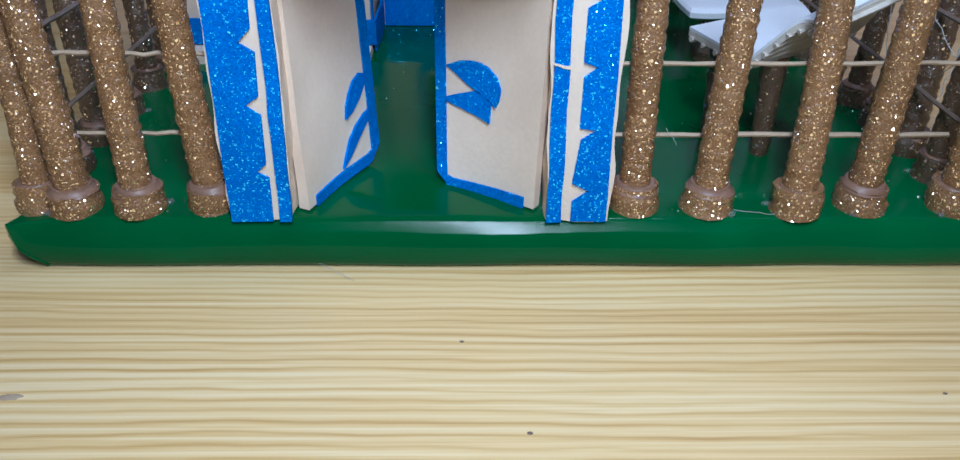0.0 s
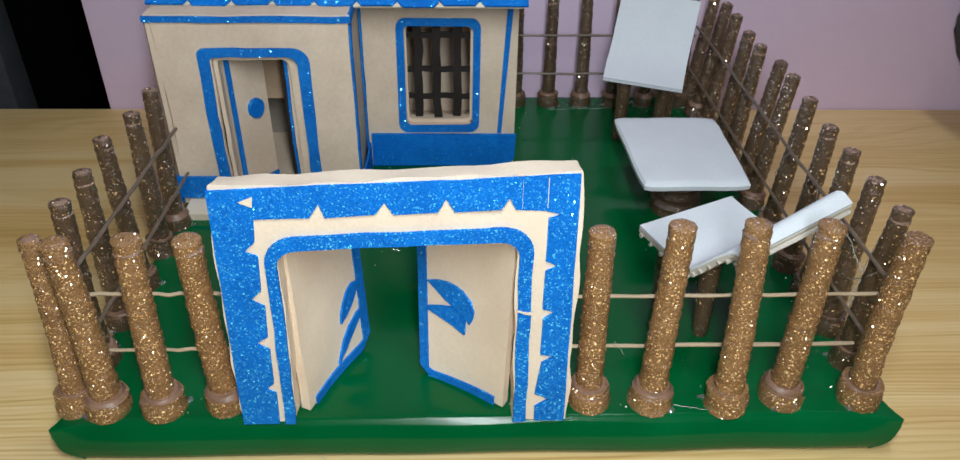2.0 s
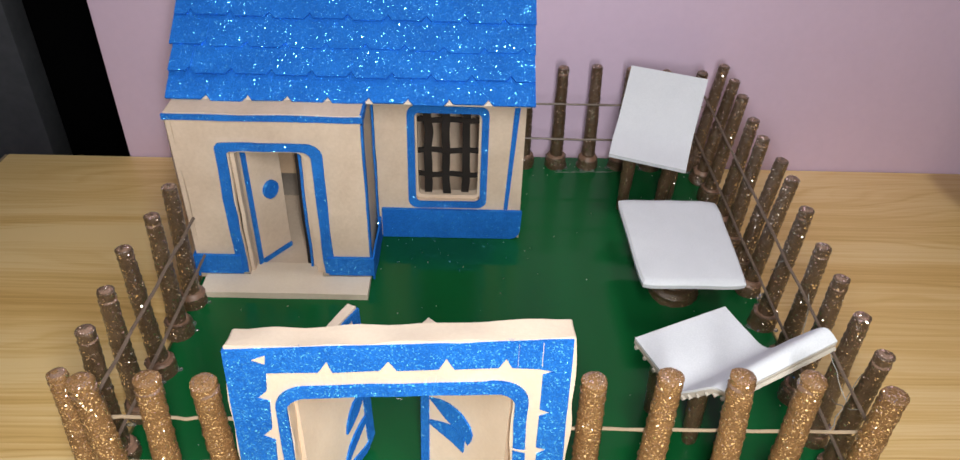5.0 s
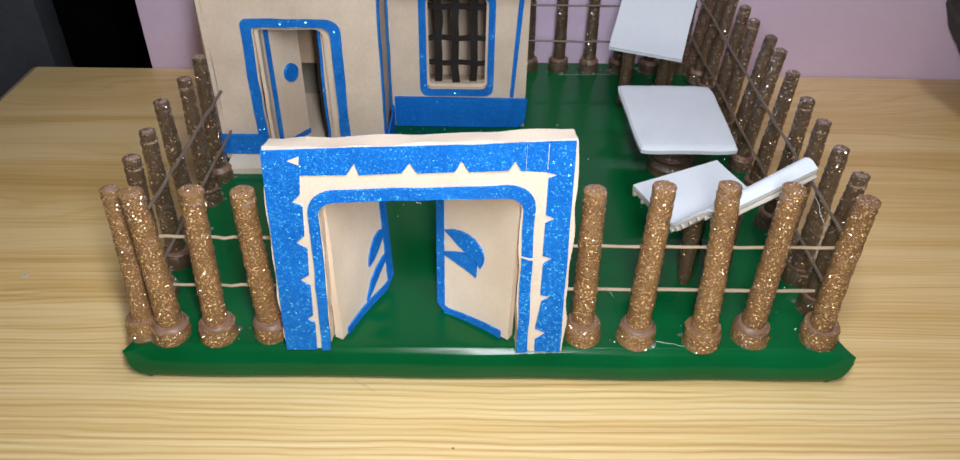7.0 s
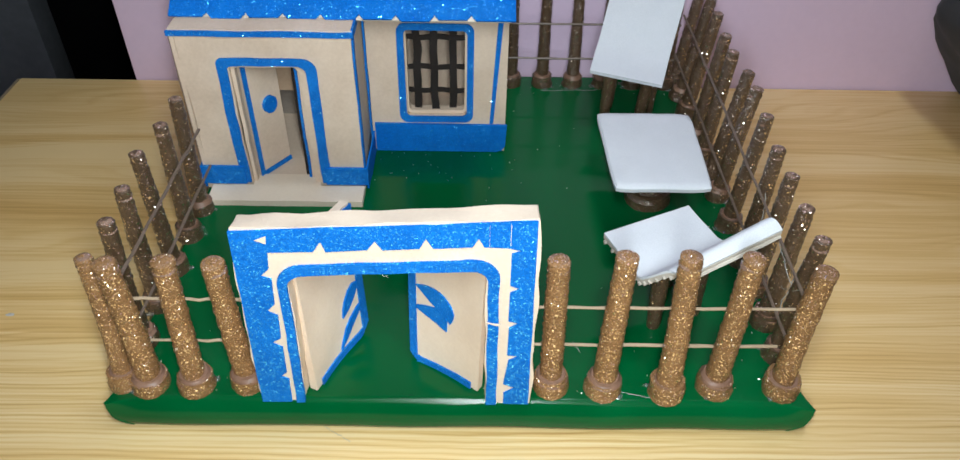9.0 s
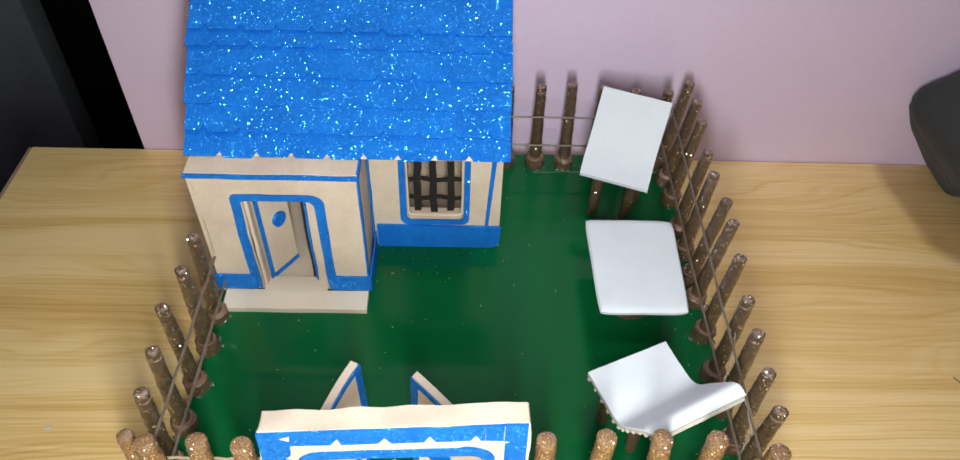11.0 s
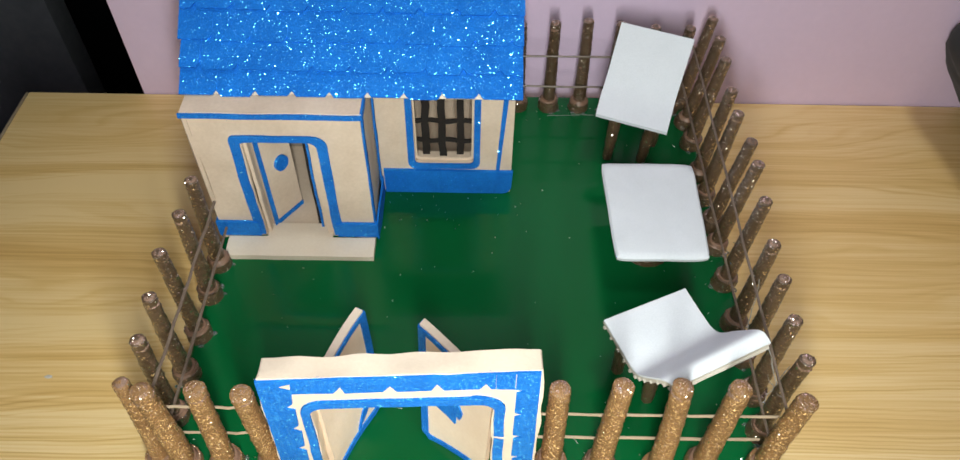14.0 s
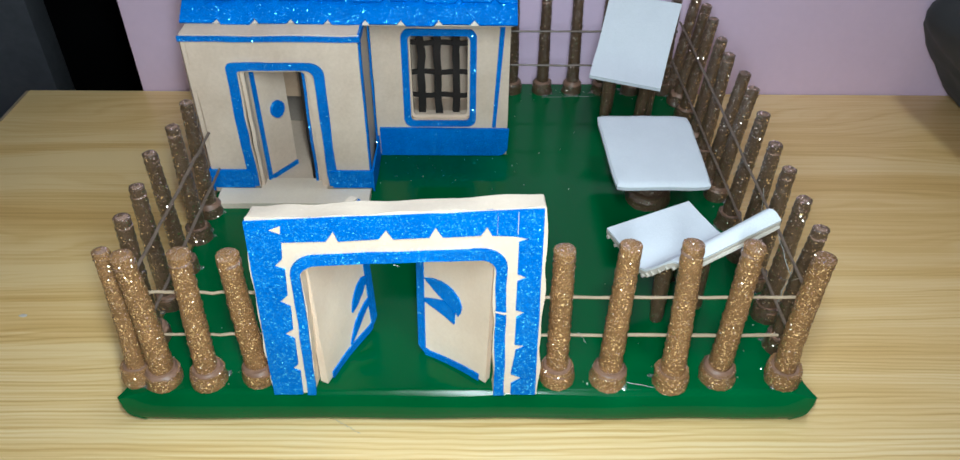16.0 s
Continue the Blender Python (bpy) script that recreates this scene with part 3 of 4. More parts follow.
    leaf((-0.0797, 0.0140, 0.0220), (-0.0572, 0.0585, 0.0230), (-0.0628, 0.0733, 0.1115), (-0.0812, 0.0185, 0.1170),
         [[(0.92, 0.440), (0.84, 0.455), (0.75, 0.434), (0.67, 0.386), (0.62, 0.335), (0.60, 0.275), (0.70, 0.295), (0.81, 0.340), (0.88, 0.385)],
          [(0.91, 0.262), (0.85, 0.255), (0.72, 0.216), (0.62, 0.168), (0.53, 0.093), (0.49, 0.055), (0.61, 0.090), (0.75, 0.150), (0.91, 0.222)]], 2.0)
    leaf((0.0090, 0.0135, 0.0220), (-0.0280, 0.0370, 0.0200), (-0.0290, 0.0680, 0.1060), (0.0115, 0.0165, 0.1170),
         [[(0.905, 0.572), (0.780, 0.597), (0.656, 0.607), (0.560, 0.602), (0.484, 0.590), (0.385, 0.550), (0.345, 0.500), (0.362, 0.450), (0.394, 0.418), (0.445, 0.445), (0.548, 0.471), (0.688, 0.502), (0.811, 0.544)],
          [(0.905, 0.428), (0.780, 0.450), (0.618, 0.474), (0.548, 0.467), (0.488, 0.455), (0.445, 0.430), (0.455, 0.342), (0.606, 0.368), (0.905, 0.408)]], 5.0)
    return gate


build_gate()

# ---- the house ----
HX0, HX1, HY0, HY1, PY = -0.195, 0.032, 0.257, 0.380, 0.203
PX1 = -0.075
EAVE = 0.147


def flat_y(y):
    return lambda u, v, d: Vector((u, y + d, v))


def hand_cut(y):
    return lambda u, v, d: Vector((u + 0.0011 * noise.noise((u * 45, v * 38, 2)), y + d, v + 0.0010 * noise.noise((u * 45, v * 45, 7))))


def flat_x(x):
    return lambda u, v, d: Vector((x + d, u, v))


def build_house():
    house = thing("model_house", "cream foam model house with blue glitter shingle roof and open door", "model house", (-0.08, 0.3, TOP))
    T = 0.003
    # walls of the main room
    wall = ring([(PX1, TOP), (HX1, TOP), (HX1, EAVE), (PX1, EAVE)], [(-0.0455, 0.0545), (0.0010, 0.0545), (0.0010, 0.1265), (-0.0455, 0.1265)], flat_y(HY0), T)
    jitter(wall, 0.0003, 30)
    part("wall", wall, BEIGE, house)
    gable = [(HY0 + T, TOP), (HY1, TOP), (HY1, EAVE + 0.02), (0.319, 0.219), (HY0 + T, EAVE + 0.020)]
    part("wall", plate(gable, flat_x(HX1 - T), T), BEIGE, house)
    part("wall", box(HX0, HX1, HY1, HY1 + T, TOP, EAVE + 0.02, 0.0004), BEIGE, house)
    part("wall", plate([(PY, TOP), (HY1, TOP), (HY1, EAVE + 0.02), (0.319, 0.219), (HY0, EAVE + 0.020), (PY + 0.02, EAVE), (PY, EAVE)], flat_x(HX0), T), BEIGE, house)
    part("wall", box(PX1 - 0.02, HX1 - T - 0.0002, HY0 + 0.088, HY0 + 0.090, TOP + 0.003, EAVE + 0.02), BEIGE, house)
    # Brown strip added in place of the shadow left of the porch.
    part("wall_edge_shade", rough_box(HX0 - 0.0020, HX0 - 0.0001, PY + 0.0032, PY + 0.0060, 0.0425, 0.1465, 0.0003), SHADE_SPECK, house, "dark brown strip standing in for shadow along the side wall")
    part("floor", box(HX0 + T, HX1 - T, HY0 + T, HY1, TOP, TOP + 0.0025), BEIGE, house)
    part("floor", box(HX0 + T, PX1 - T, PY + T, HY0 + T - 0.0002, TOP, TOP + 0.0026), BEIGE, house)
    # porch
    po = arch(HX0 + T + 0.0002, PX1, TOP, 0.1490, 0.0008)
    pi = arch(-0.1605, -0.1080, TOP + 0.004, 0.1245, 0.0065, rl=0.003)
    bm = ring(po, pi, flat_y(PY), T, closed=False)
    bmesh.ops.subdivide_edges(bm, edges=bm.edges, cuts=1, use_grid_fill=True)
    jitter(bm, 0.0006, 35)
    part("porch_front", bm, BEIGE, house)
    part("porch_side", box(PX1 - T, PX1, PY + T, HY0, TOP, 0.1490, 0.0005), BEIGE, house)
    part("porch_roof", rough_box(HX0, PX1 + 0.001, PY - 0.0005, HY0, 0.1492, 0.1515, 0.0007), BEIGE, house)
    part("reveal", ring(arch(-0.1600, -0.1085, TOP + 0.004, 0.1240, 0.0065, rl=0.003), arch(-0.1575, -0.1132, TOP + 0.004, 0.1220, 0.005, rl=0.002), flat_y(PY + T), 0.006, closed=False), BEIGE, house)
    part("lintel", box(HX0 + T + 0.0002, -0.1165, HY0 + 0.0050, HY0 + 0.0070, 0.0720, 0.1488), KRAFT, house, "bare tan card panel over the inner doorway")
    part("inner_wall", box(HX0 + T + 0.0002, PX1 + 0.012, HY0 + 0.0480, HY0 + 0.0500, TOP + 0.0028, 0.1488), INNER, house, "inner card wall, coloured dark for the shade indoors")
    # narrow jamb strip standing behind the right of the doorway
    jamb = part("door_jamb", rough_box(-0.1165, -0.1098, PY + 0.0092, PY + 0.0112, TOP + 0.0030, 0.1215, 0.0004), BEIGE, house)
    part("edging", rough_box(-0.1185, -0.1167, PY + 0.0086, PY + 0.0106, TOP + 0.0030, 0.1215, 0.0004), BLUE_DULL, jamb, "blue glitter edging")
    # Dark strip put where only a shaded gap lies next to the jamb.
    part("gap_shade", rough_box(-0.1215, -0.1187, PY + 0.0125, PY + 0.0140, TOP + 0.0030, 0.1300, 0.0004), BARS, house, "dark strip standing in for the shaded gap beside the jamb")
    # blue edgings of the porch
    part("top_band", rough_box(HX0 - 0.0012, PX1 + 0.0018, PY - 0.0022, PY - 0.0006, 0.1470, 0.1506, 0.0005), BLUE_DULL, house, "blue glitter band")
    part("top_band", rough_box(PX1 + 0.0002, PX1 + 0.0018, PY - 0.0005, HY0 - 0.004, 0.1465, 0.1520, 0.0005), BLUE_DULL, house, "blue glitter band")
    part("corner_band", rough_box(PX1 + 0.0003, PX1 + 0.0016, PY - 0.0012, PY + 0.0042, 0.042, 0.1454, 0.0004), BLUE_DULL, house, "blue glitter band")
    part("corner_band", rough_box(PX1 + 0.0003, PX1 + 0.0016, HY0 - 0.0065, HY0 - 0.0018, 0.024, 0.1460, 0.0004), BLUE_DULL, house, "blue glitter band")
    part("door_trim", ring(arch(-0.1680, -0.1000, TOP + 0.006, 0.1310, 0.0100, rl=0.005), arch(-0.1612, -0.1073, TOP + 0.006, 0.1252, 0.0065, rl=0.003), hand_cut(PY - 0.0016), 0.0014, closed=False), BLUE_DULL, house, "blue glitter trim")
    part("plinth", plate([(HX0 - 0.0018, 0.0265), (-0.1640, 0.0265), (-0.1640, 0.0420), (HX0 - 0.0018, 0.0420)], flat_y(PY - 0.0026), 0.0024), BLUE, house)
    part("plinth", rough_box(HX0 - 0.0018, HX0 - 0.0003, PY - 0.0001, HY1, 0.0215, 0.0420, 0.0005), BLUE, house)
    part("plinth", plate([(-0.1040, 0.0265), (PX1 + 0.0030, 0.0265), (PX1 + 0.0030, 0.0415), (-0.1040, 0.0415)], flat_y(PY - 0.0026), 0.0024), BLUE, house)
    part("plinth", rough_box(PX1 + 0.0017, PX1 + 0.0031, PY - 0.0001, HY0 - 0.004, 0.0215, 0.0410, 0.0005), BLUE, house)
    low = [(PX1 + 0.0033, 0.0215), (HX1 - 0.006, 0.0215), (HX1 - 0.002, 0.0230), (HX1 + 0.0006, 0.0275), (HX1 + 0.0014, 0.0465), (PX1 + 0.0033, 0.0470)]
    part("plinth", plate(low, flat_y(HY0 - 0.0028), 0.0026), BLUE, house)
    part("corner_band", plate([(0.0195, 0.0475), (0.0225, 0.0475), (0.0285, 0.1440), (0.0245, 0.1440)], flat_y(HY0 - 0.0012), 0.0010), BLUE_DULL, house, "blue glitter band")
    # window
    win = part("window_trim", ring(rounded(-0.0515, 0.0065, 0.0485, 0.1320, 0.0070), rounded(-0.0460, 0.0015, 0.0540, 0.1268, 0.0040), hand_cut(HY0 - 0.0016), 0.0014), BLUE_DULL, house, "blue glitter trim")
    part("window_reveal", ring(rounded(-0.0455, 0.0010, 0.0545, 0.1265, 0.003), rounded(-0.0442, -0.0003, 0.0572, 0.1255, 0.003), flat_y(HY0 + T), 0.007), BEIGE, house)
    def strap(points, wide, thick, upright):
        bm = bmesh.new()
        rows = []
        for x, y, z in points:
            w = wide / 2 * (1 + 0.12 * noise.noise((x * 150, z * 150, 2)))
            du, dv = (w, 0) if upright else (0, w)
            rows.append([bm.verts.new(q) for q in ((x - du, y, z - dv), (x + du, y, z + dv), (x + du, y + thick, z + dv), (x - du, y + thick, z - dv))])
        for a, b in zip(rows, rows[1:]):
            for c in range(4):
                bm.faces.new((a[c], a[(c + 1) % 4], b[(c + 1) % 4], b[c]))
        bm.faces.new(rows[0][::-1])
        bm.faces.new(rows[-1])
        return bm

    for k, x in enumerate((-0.0366, -0.0238, -0.0092)):
        pts = [(x + 0.0016 * noise.noise((k * 5, z * 60, 1)), HY0 + 0.0048 + 0.0009 * math.sin(z * 135 + k * math.pi), z) for z in [0.0575 + 0.0002 * k + 0.0690 * j / 14 for j in range(15)]]
        part("window_bar", strap(pts, 0.0058, 0.0012, True), BARS, win)
    for k, z in enumerate((0.0738, 0.0940, 0.1185)):
        pts = [(x, HY0 + 0.0048 + 0.0011 * math.sin(x * 240 + k * math.pi), z + 0.0005 * noise.noise((x * 90, k, 3))) for x in [-0.0450 + 0.0455 * j / 12 for j in range(13)]]
        part("window_bar", strap(pts, 0.0040, 0.0012, False), BARS, win)
    # door, standing open
    hx, hy, ang, w = -0.1560, PY + 0.010, radians(55), 0.031
    cx, cy = math.cos(ang), math.sin(ang)

    def leaf(u, v, d):
        return Vector((hx + cx * u - cy * d, hy + cy * u + cx * d, v))

    door = part("door", plate([(0, 0.0245), (w, 0.0245), (w, 0.1225), (0, 0.1225)], leaf, 0.003), BEIGE, house)
    part("edging", plate([(0, 0.0245), (0.0035, 0.0245), (0.0035, 0.1225), (0, 0.1225)], leaf, -0.0012), BLUE_DULL, door, "blue glitter edging")
    part("edging", plate([(0.0036, 0.0240), (w, 0.0240), (w, 0.0275), (0.0036, 0.0275)], leaf, -0.0012), BLUE_DULL, door, "blue glitter edging")
    part("knob", plate([(0.0190 + 0.0062 * math.cos(a), 0.0800 + 0.0068 * math.sin(a)) for a in [2 * math.pi * k / 18 for k in range(18)]], leaf, -0.0026), BLUE, door, "round blue foam knob")
    part("step", rough_box(-0.1895, PX1 + 0.0002, 0.1808, PY - 0.0028, TOP - 0.001, 0.0258, 0.0010), CREAM, house, "cream foam doorstep")
    part("threshold", rough_box(-0.1598, -0.1088, PY - 0.0026, PY + 0.0120, TOP + 0.0030, 0.0252, 0.0004), CREAM, house, "cream foam threshold")
    # roof: a cream board under shingles
    y0, z0, y1, z1 = 0.2235, 0.1480, 0.3190, 0.2275
    L = math.hypot(y1 - y0, z1 - z0)
    dy, dz = (y1 - y0) / L, (z1 - z0) / L
    RX0, RX1 = -0.1990, 0.0345

    def slope(u, v, d):
        return Vector((u, y0 + dy * v - dz * d, z0 + dz * v + dy * d))

    board = part("roof", plate([(RX0 + 0.003, 0.0012), (RX1 - 0.003, 0.0012), (RX1 - 0.003, L), (RX0 + 0.003, L)], slope, 0.0025), BEIGE, house)
    part("eave_strip", plate([(RX0 + 0.003, -0.0003), (RX1 - 0.003, -0.0003), (RX1 - 0.003, 0.0060), (RX0 + 0.003, 0.0060)], lambda u, v, d: slope(u, v, 0.0026 + d), 0.0014), CREAM, house, "cream strip showing between the shingles")
    back = lambda u, v, d: Vector((u, y1 + dy * v + dz * d, z1 - dz * v + dy * d))
    part("roof", plate([(RX0, 0.0), (RX1, 0.0), (RX1, 0.085), (RX0, 0.085)], back, 0.004), BLUE, house)
    starts, wide = (0.0, 0.0178, 0.0375, 0.0585, 0.0800, 0.0925, L - 0.004), 0.0254
    rng = random.Random(5)
    for r in range(6):
        base, step = starts[r], starts[r + 1] - starts[r]
        shift = (0.0, 0.42, 0.12, 0.6, 0.25, 0.5, 0.1)[r] * wide
        x = RX0 - shift + (0.0 if r else 0.0005)
        while x < RX1 - 0.003:
            a, b = max(x, RX0 + 0.0012 * rng.uniform(-1, 1)), min(x + wide, RX1 + 0.001 * rng.uniform(-1, 1))
            if RX1 - b < 0.007:
                b = RX1 + 0.0008 * rng.uniform(-1, 1)
            if b - a > 0.004:
                v0 = base - 0.0010 + 0.0007 * rng.uniform(-1, 1) - 0.0012 * (a - RX0) / 0.23 * (r > 0)
                v1 = min(L + 0.001, base + step + 0.007)
                if r == 5:
                    v1 = L + 0.002
                cl = 0.0032 if a > RX0 + 0.004 else 0.0
                cr = 0.0032 if b < RX1 - 0.004 else 0.0
                up = (0.0004, 0.0018, 0.0006, 0.0006, 0.0016, 0.0022)[r] * max(0.0, 1.25 - (a - RX0) / 0.20) * rng.uniform(0.7, 1.2)
                lift = 0.0027 + 0.0003 * (r % 2)

                def tile(u, v, d, lift=lift, v0=v0, v1=v1, up=up):
                    f = 1 - (v - v0) / (v1 - v0)
                    return slope(u, v, lift + d + (0.0019 + up) * f)

                pts = ([(a, v0 + cl * 1.2), (a + cl, v0)] if cl else [(a, v0)]) + ([(b - cr, v0), (b, v0 + cr * 1.2)] if cr else [(b, v0)]) + [(b, v1), (a, v1)]
                part("shingle", plate(pts, tile, 0.0017), BLUE, board, smooth=False)
            x = b if b > RX1 - 0.002 else x + wide
    return house


build_house()

# ---- fences of paper-roll posts ----


def post(fence, base, top, seed, mat, r0=0.0067, r1=0.0058, foot=0.0106):
    bx, by = base
    tx, ty, tz = top
    rng = random.Random(seed)
    if r0 < 0.0065:
        r1, foot = r0 * 0.76, 0.0092
    r0 *= rng.uniform(0.94, 1.06)
    ob = part("post", roll((bx, by, TOP + 0.0005), (tx, ty, tz - 0.004), r0, r1, seed=seed * 0.37, turns=rng.uniform(8.0, 11.0), rough=0.072), mat, fence)
    part("foot", roll((bx, by, TOP - 0.0004), (bx + (tx - bx) * 0.14, by + (ty - by) * 0.14, TOP + 0.0108 * rng.uniform(0.85, 1.1)), foot * rng.uniform(0.97, 1.06), foot * rng.uniform(0.88, 0.96), rings=6, turns=0.5, rough=0.06, seed=seed * 1.3, dome=0.0), mat, ob, "rolled paper foot ring")
    lip = TOP + 0.0098
    part("rim", roll((bx + (tx - bx) * 0.11, by + (ty - by) * 0.11, lip - 0.0012), (bx + (tx - bx) * 0.13, by + (ty - by) * 0.13, lip + 0.0020), foot * 0.94, foot * 0.74, rings=4, turns=0.5, rough=0.05, seed=seed * 0.9, dome=0.0), ROSE, ob, "bare rosy brown paper edge")
    for g in range(2):
        a = rng.uniform(0, 6.28)
        bm = bmesh.new()
        bmesh.ops.create_icosphere(bm, subdivisions=2, radius=1.0)
        sx, sy = rng.uniform(0.0016, 0.0034), rng.uniform(0.0012, 0.0024)
        c = Vector((bx + math.cos(a) * foot * 1.08, by + math.sin(a) * foot * 1.08, TOP + 0.0002))
        c.y = max(c.y, 0.0100)
        for v in bm.verts:
            w = 1 + 0.3 * noise.noise(v.co * 1.7 + Vector((seed, g, 0)))
            v.co = c + Vector((v.co.x * sx * w, v.co.y * sy * w, v.co.z * 0.0011 * w))
        part("glue_drop", bm, GLASSY, ob, "clear dried drop of glue")
    d = (Vector((tx, ty, tz)) - Vector((bx, by, TOP))).normalized()
    tip = Vector((tx, ty, tz - 0.004))
    part("cap", roll(tip - d * 0.0055, tip + d * 0.0008, r1 * 1.03, r1 * 0.74, rings=5, rough=0.10, seed=seed * 2.1, dome=0.38), GLUED, ob, "pale hardened glue cap")
    return ob


FRONT_LEFT = [((-0.1930, 0.0170), (-0.1890, 0.0205, 0.1195), 0.0058), ((-0.1770, 0.0150), (-0.1760, 0.0150, 0.1215)), ((-0.1510, 0.0150), (-0.1470, 0.0160, 0.1225)), ((-0.1215, 0.0180), (-0.1210, 0.0130, 0.1240))]
FRONT_RIGHT = [((0.0535, 0.0175), (0.0510, 0.0185, 0.1235)), ((0.0840, 0.0165), (0.0850, 0.0190, 0.1260)), ((0.1205, 0.0130), (0.1170, 0.0190, 0.1268)), ((0.1490, 0.0180), (0.1490, 0.0190, 0.1262)), ((0.1875, 0.0165), (0.1840, 0.0130, 0.1230))]
LEFT = [((-0.1925, y + 0.001), (x, y, z), 0.0059) for x, y, z in ((-0.187, 0.047, 0.121), (-0.190, 0.078, 0.119), (-0.193, 0.111, 0.120), (-0.190, 0.145, 0.118), (-0.189, 0.174, 0.1195))]
RIGHT = [((0.1930, y), (x, y - 0.0008, 0.1195), 0.0059) for x, y in ((0.193, 0.042), (0.193, 0.069), (0.194, 0.099), (0.1945, 0.127), (0.198, 0.164), (0.201, 0.199), (0.2015, 0.222), (0.198, 0.252), (0.199, 0.279), (0.202, 0.317), (0.203, 0.345), (0.202, 0.373))]
BACK = [((x + 0.001, 0.366), (x, y - 0.011, 0.1190), 0.0059) for x, y in ((0.040, 0.371), (0.0685, 0.374), (0.0965, 0.378), (0.124, 0.374), (0.152, 0.370), (0.181, 0.370))]


WEBS = [((0.1845, 0.030, 0.090), (0.1915, 0.062, 0.060)), ((0.1850, 0.045, 0.056), (0.1920, 0.050, 0.095)), ((0.1855, 0.070, 0.088), (0.1925, 0.040, 0.070)), ((0.1860, 0.095, 0.057), (0.1930, 0.120, 0.085)), ((0.1870, 0.150, 0.089), (0.1930, 0.175, 0.058))]


def fence(label, posts, rails, seed, stick=STICK, mat=GOLD):
    xs, ys = [p[0][0] for p in posts], [p[0][1] for p in posts]
    ob = thing("fence", label, "fence", (sum(xs) / len(xs), sum(ys) / len(ys), TOP), group="fences round the model base")
    for k, (b, t, *r) in enumerate(posts):
        post(ob, b, t, seed + k, mat, *r)
    for k, (a, b, r) in enumerate(rails):
        part("rail", rod(along(a, b, 14, jitter=0.0009, seed=seed + k), r, wobble=0.25), stick, ob, "thin wooden stick rail")
    if mat is BRONZE and len(posts) > 8:
        for k, (a, b) in enumerate(WEBS):
            part("glue_strand", rod(along(a, b, 8, sag=0.002, jitter=0.0015, seed=k), 0.00022, 4), GLUE, ob, "hair-thin pale strand of dried glue")
    return ob


fence("short fence of gold glitter paper-roll posts and wooden sticks", FRONT_LEFT, [((-0.178, 0.0228, 0.0845), (-0.1085, 0.0228, 0.0840), 0.0009), ((-0.184, 0.0228, 0.0510), (-0.1075, 0.0228, 0.0515), 0.0009)], 1)
fence("fence of five gold glitter paper-roll posts beside the gate", FRONT_RIGHT, [((0.0400, 0.0232, 0.0807), (0.1830, 0.0228, 0.0817), 0.0009), ((0.0400, 0.0232, 0.0507), (0.1800, 0.0228, 0.0512), 0.0010)], 21)
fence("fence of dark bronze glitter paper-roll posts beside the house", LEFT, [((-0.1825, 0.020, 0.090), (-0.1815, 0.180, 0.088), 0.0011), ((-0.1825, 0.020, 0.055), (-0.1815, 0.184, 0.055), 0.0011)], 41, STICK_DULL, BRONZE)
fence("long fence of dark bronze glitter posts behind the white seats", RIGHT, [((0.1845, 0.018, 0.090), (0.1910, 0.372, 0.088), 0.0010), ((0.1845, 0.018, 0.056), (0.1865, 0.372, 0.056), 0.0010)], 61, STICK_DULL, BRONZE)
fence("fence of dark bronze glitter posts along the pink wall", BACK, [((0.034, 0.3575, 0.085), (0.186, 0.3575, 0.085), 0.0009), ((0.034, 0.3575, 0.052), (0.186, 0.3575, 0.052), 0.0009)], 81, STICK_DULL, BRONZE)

# ---- the garden seats and table ----


def sheet(rows, thick, nu=10):
    """A bent sheet: rows of (left, right) edge points, smoothed along, with a thickness along its normals."""
    bm = bmesh.new()
    grid = [[Vector(a).lerp(Vector(b), k / nu) for k in range(nu + 1)] for a, b in rows]
    n = len(grid)
    up = []
    for i in range(n):
        t = (grid[min(i + 1, n - 1)][0] - grid[max(i - 1, 0)][0])
        s = (grid[i][-1] - grid[i][0])
        m = s.cross(t).normalized()
        up.append(m if m.z > 0 else -m)
    tops = [[bm.verts.new(p) for p in row] for row in grid]
    lows = [[bm.verts.new(p - up[i] * thick) for p in row] for i, row in enumerate(grid)]
    for s in (tops, lows):
        for i in range(n - 1):
            for k in range(nu):
                bm.faces.new((s[i][k], s[i][k + 1], s[i + 1][k + 1], s[i + 1][k]))
    rim = [(0, k) for k in range(nu + 1)] + [(i, nu) for i in range(1, n)] + [(n - 1, k) for k in range(nu - 1, -1, -1)] + [(i, 0) for i in range(n - 2, 0, -1)]
    for (i, k), (j, m) in zip(rim, rim[1:] + rim[:1]):
        bm.faces.new((tops[i][k], tops[j][m], lows[j][m], lows[i][k]))
    return bm


def offset_rows(rows, drop):
    return [(Vector(a) - Vector((0, 0, drop)), Vector(b) - Vector((0, 0, drop))) for a, b in rows]


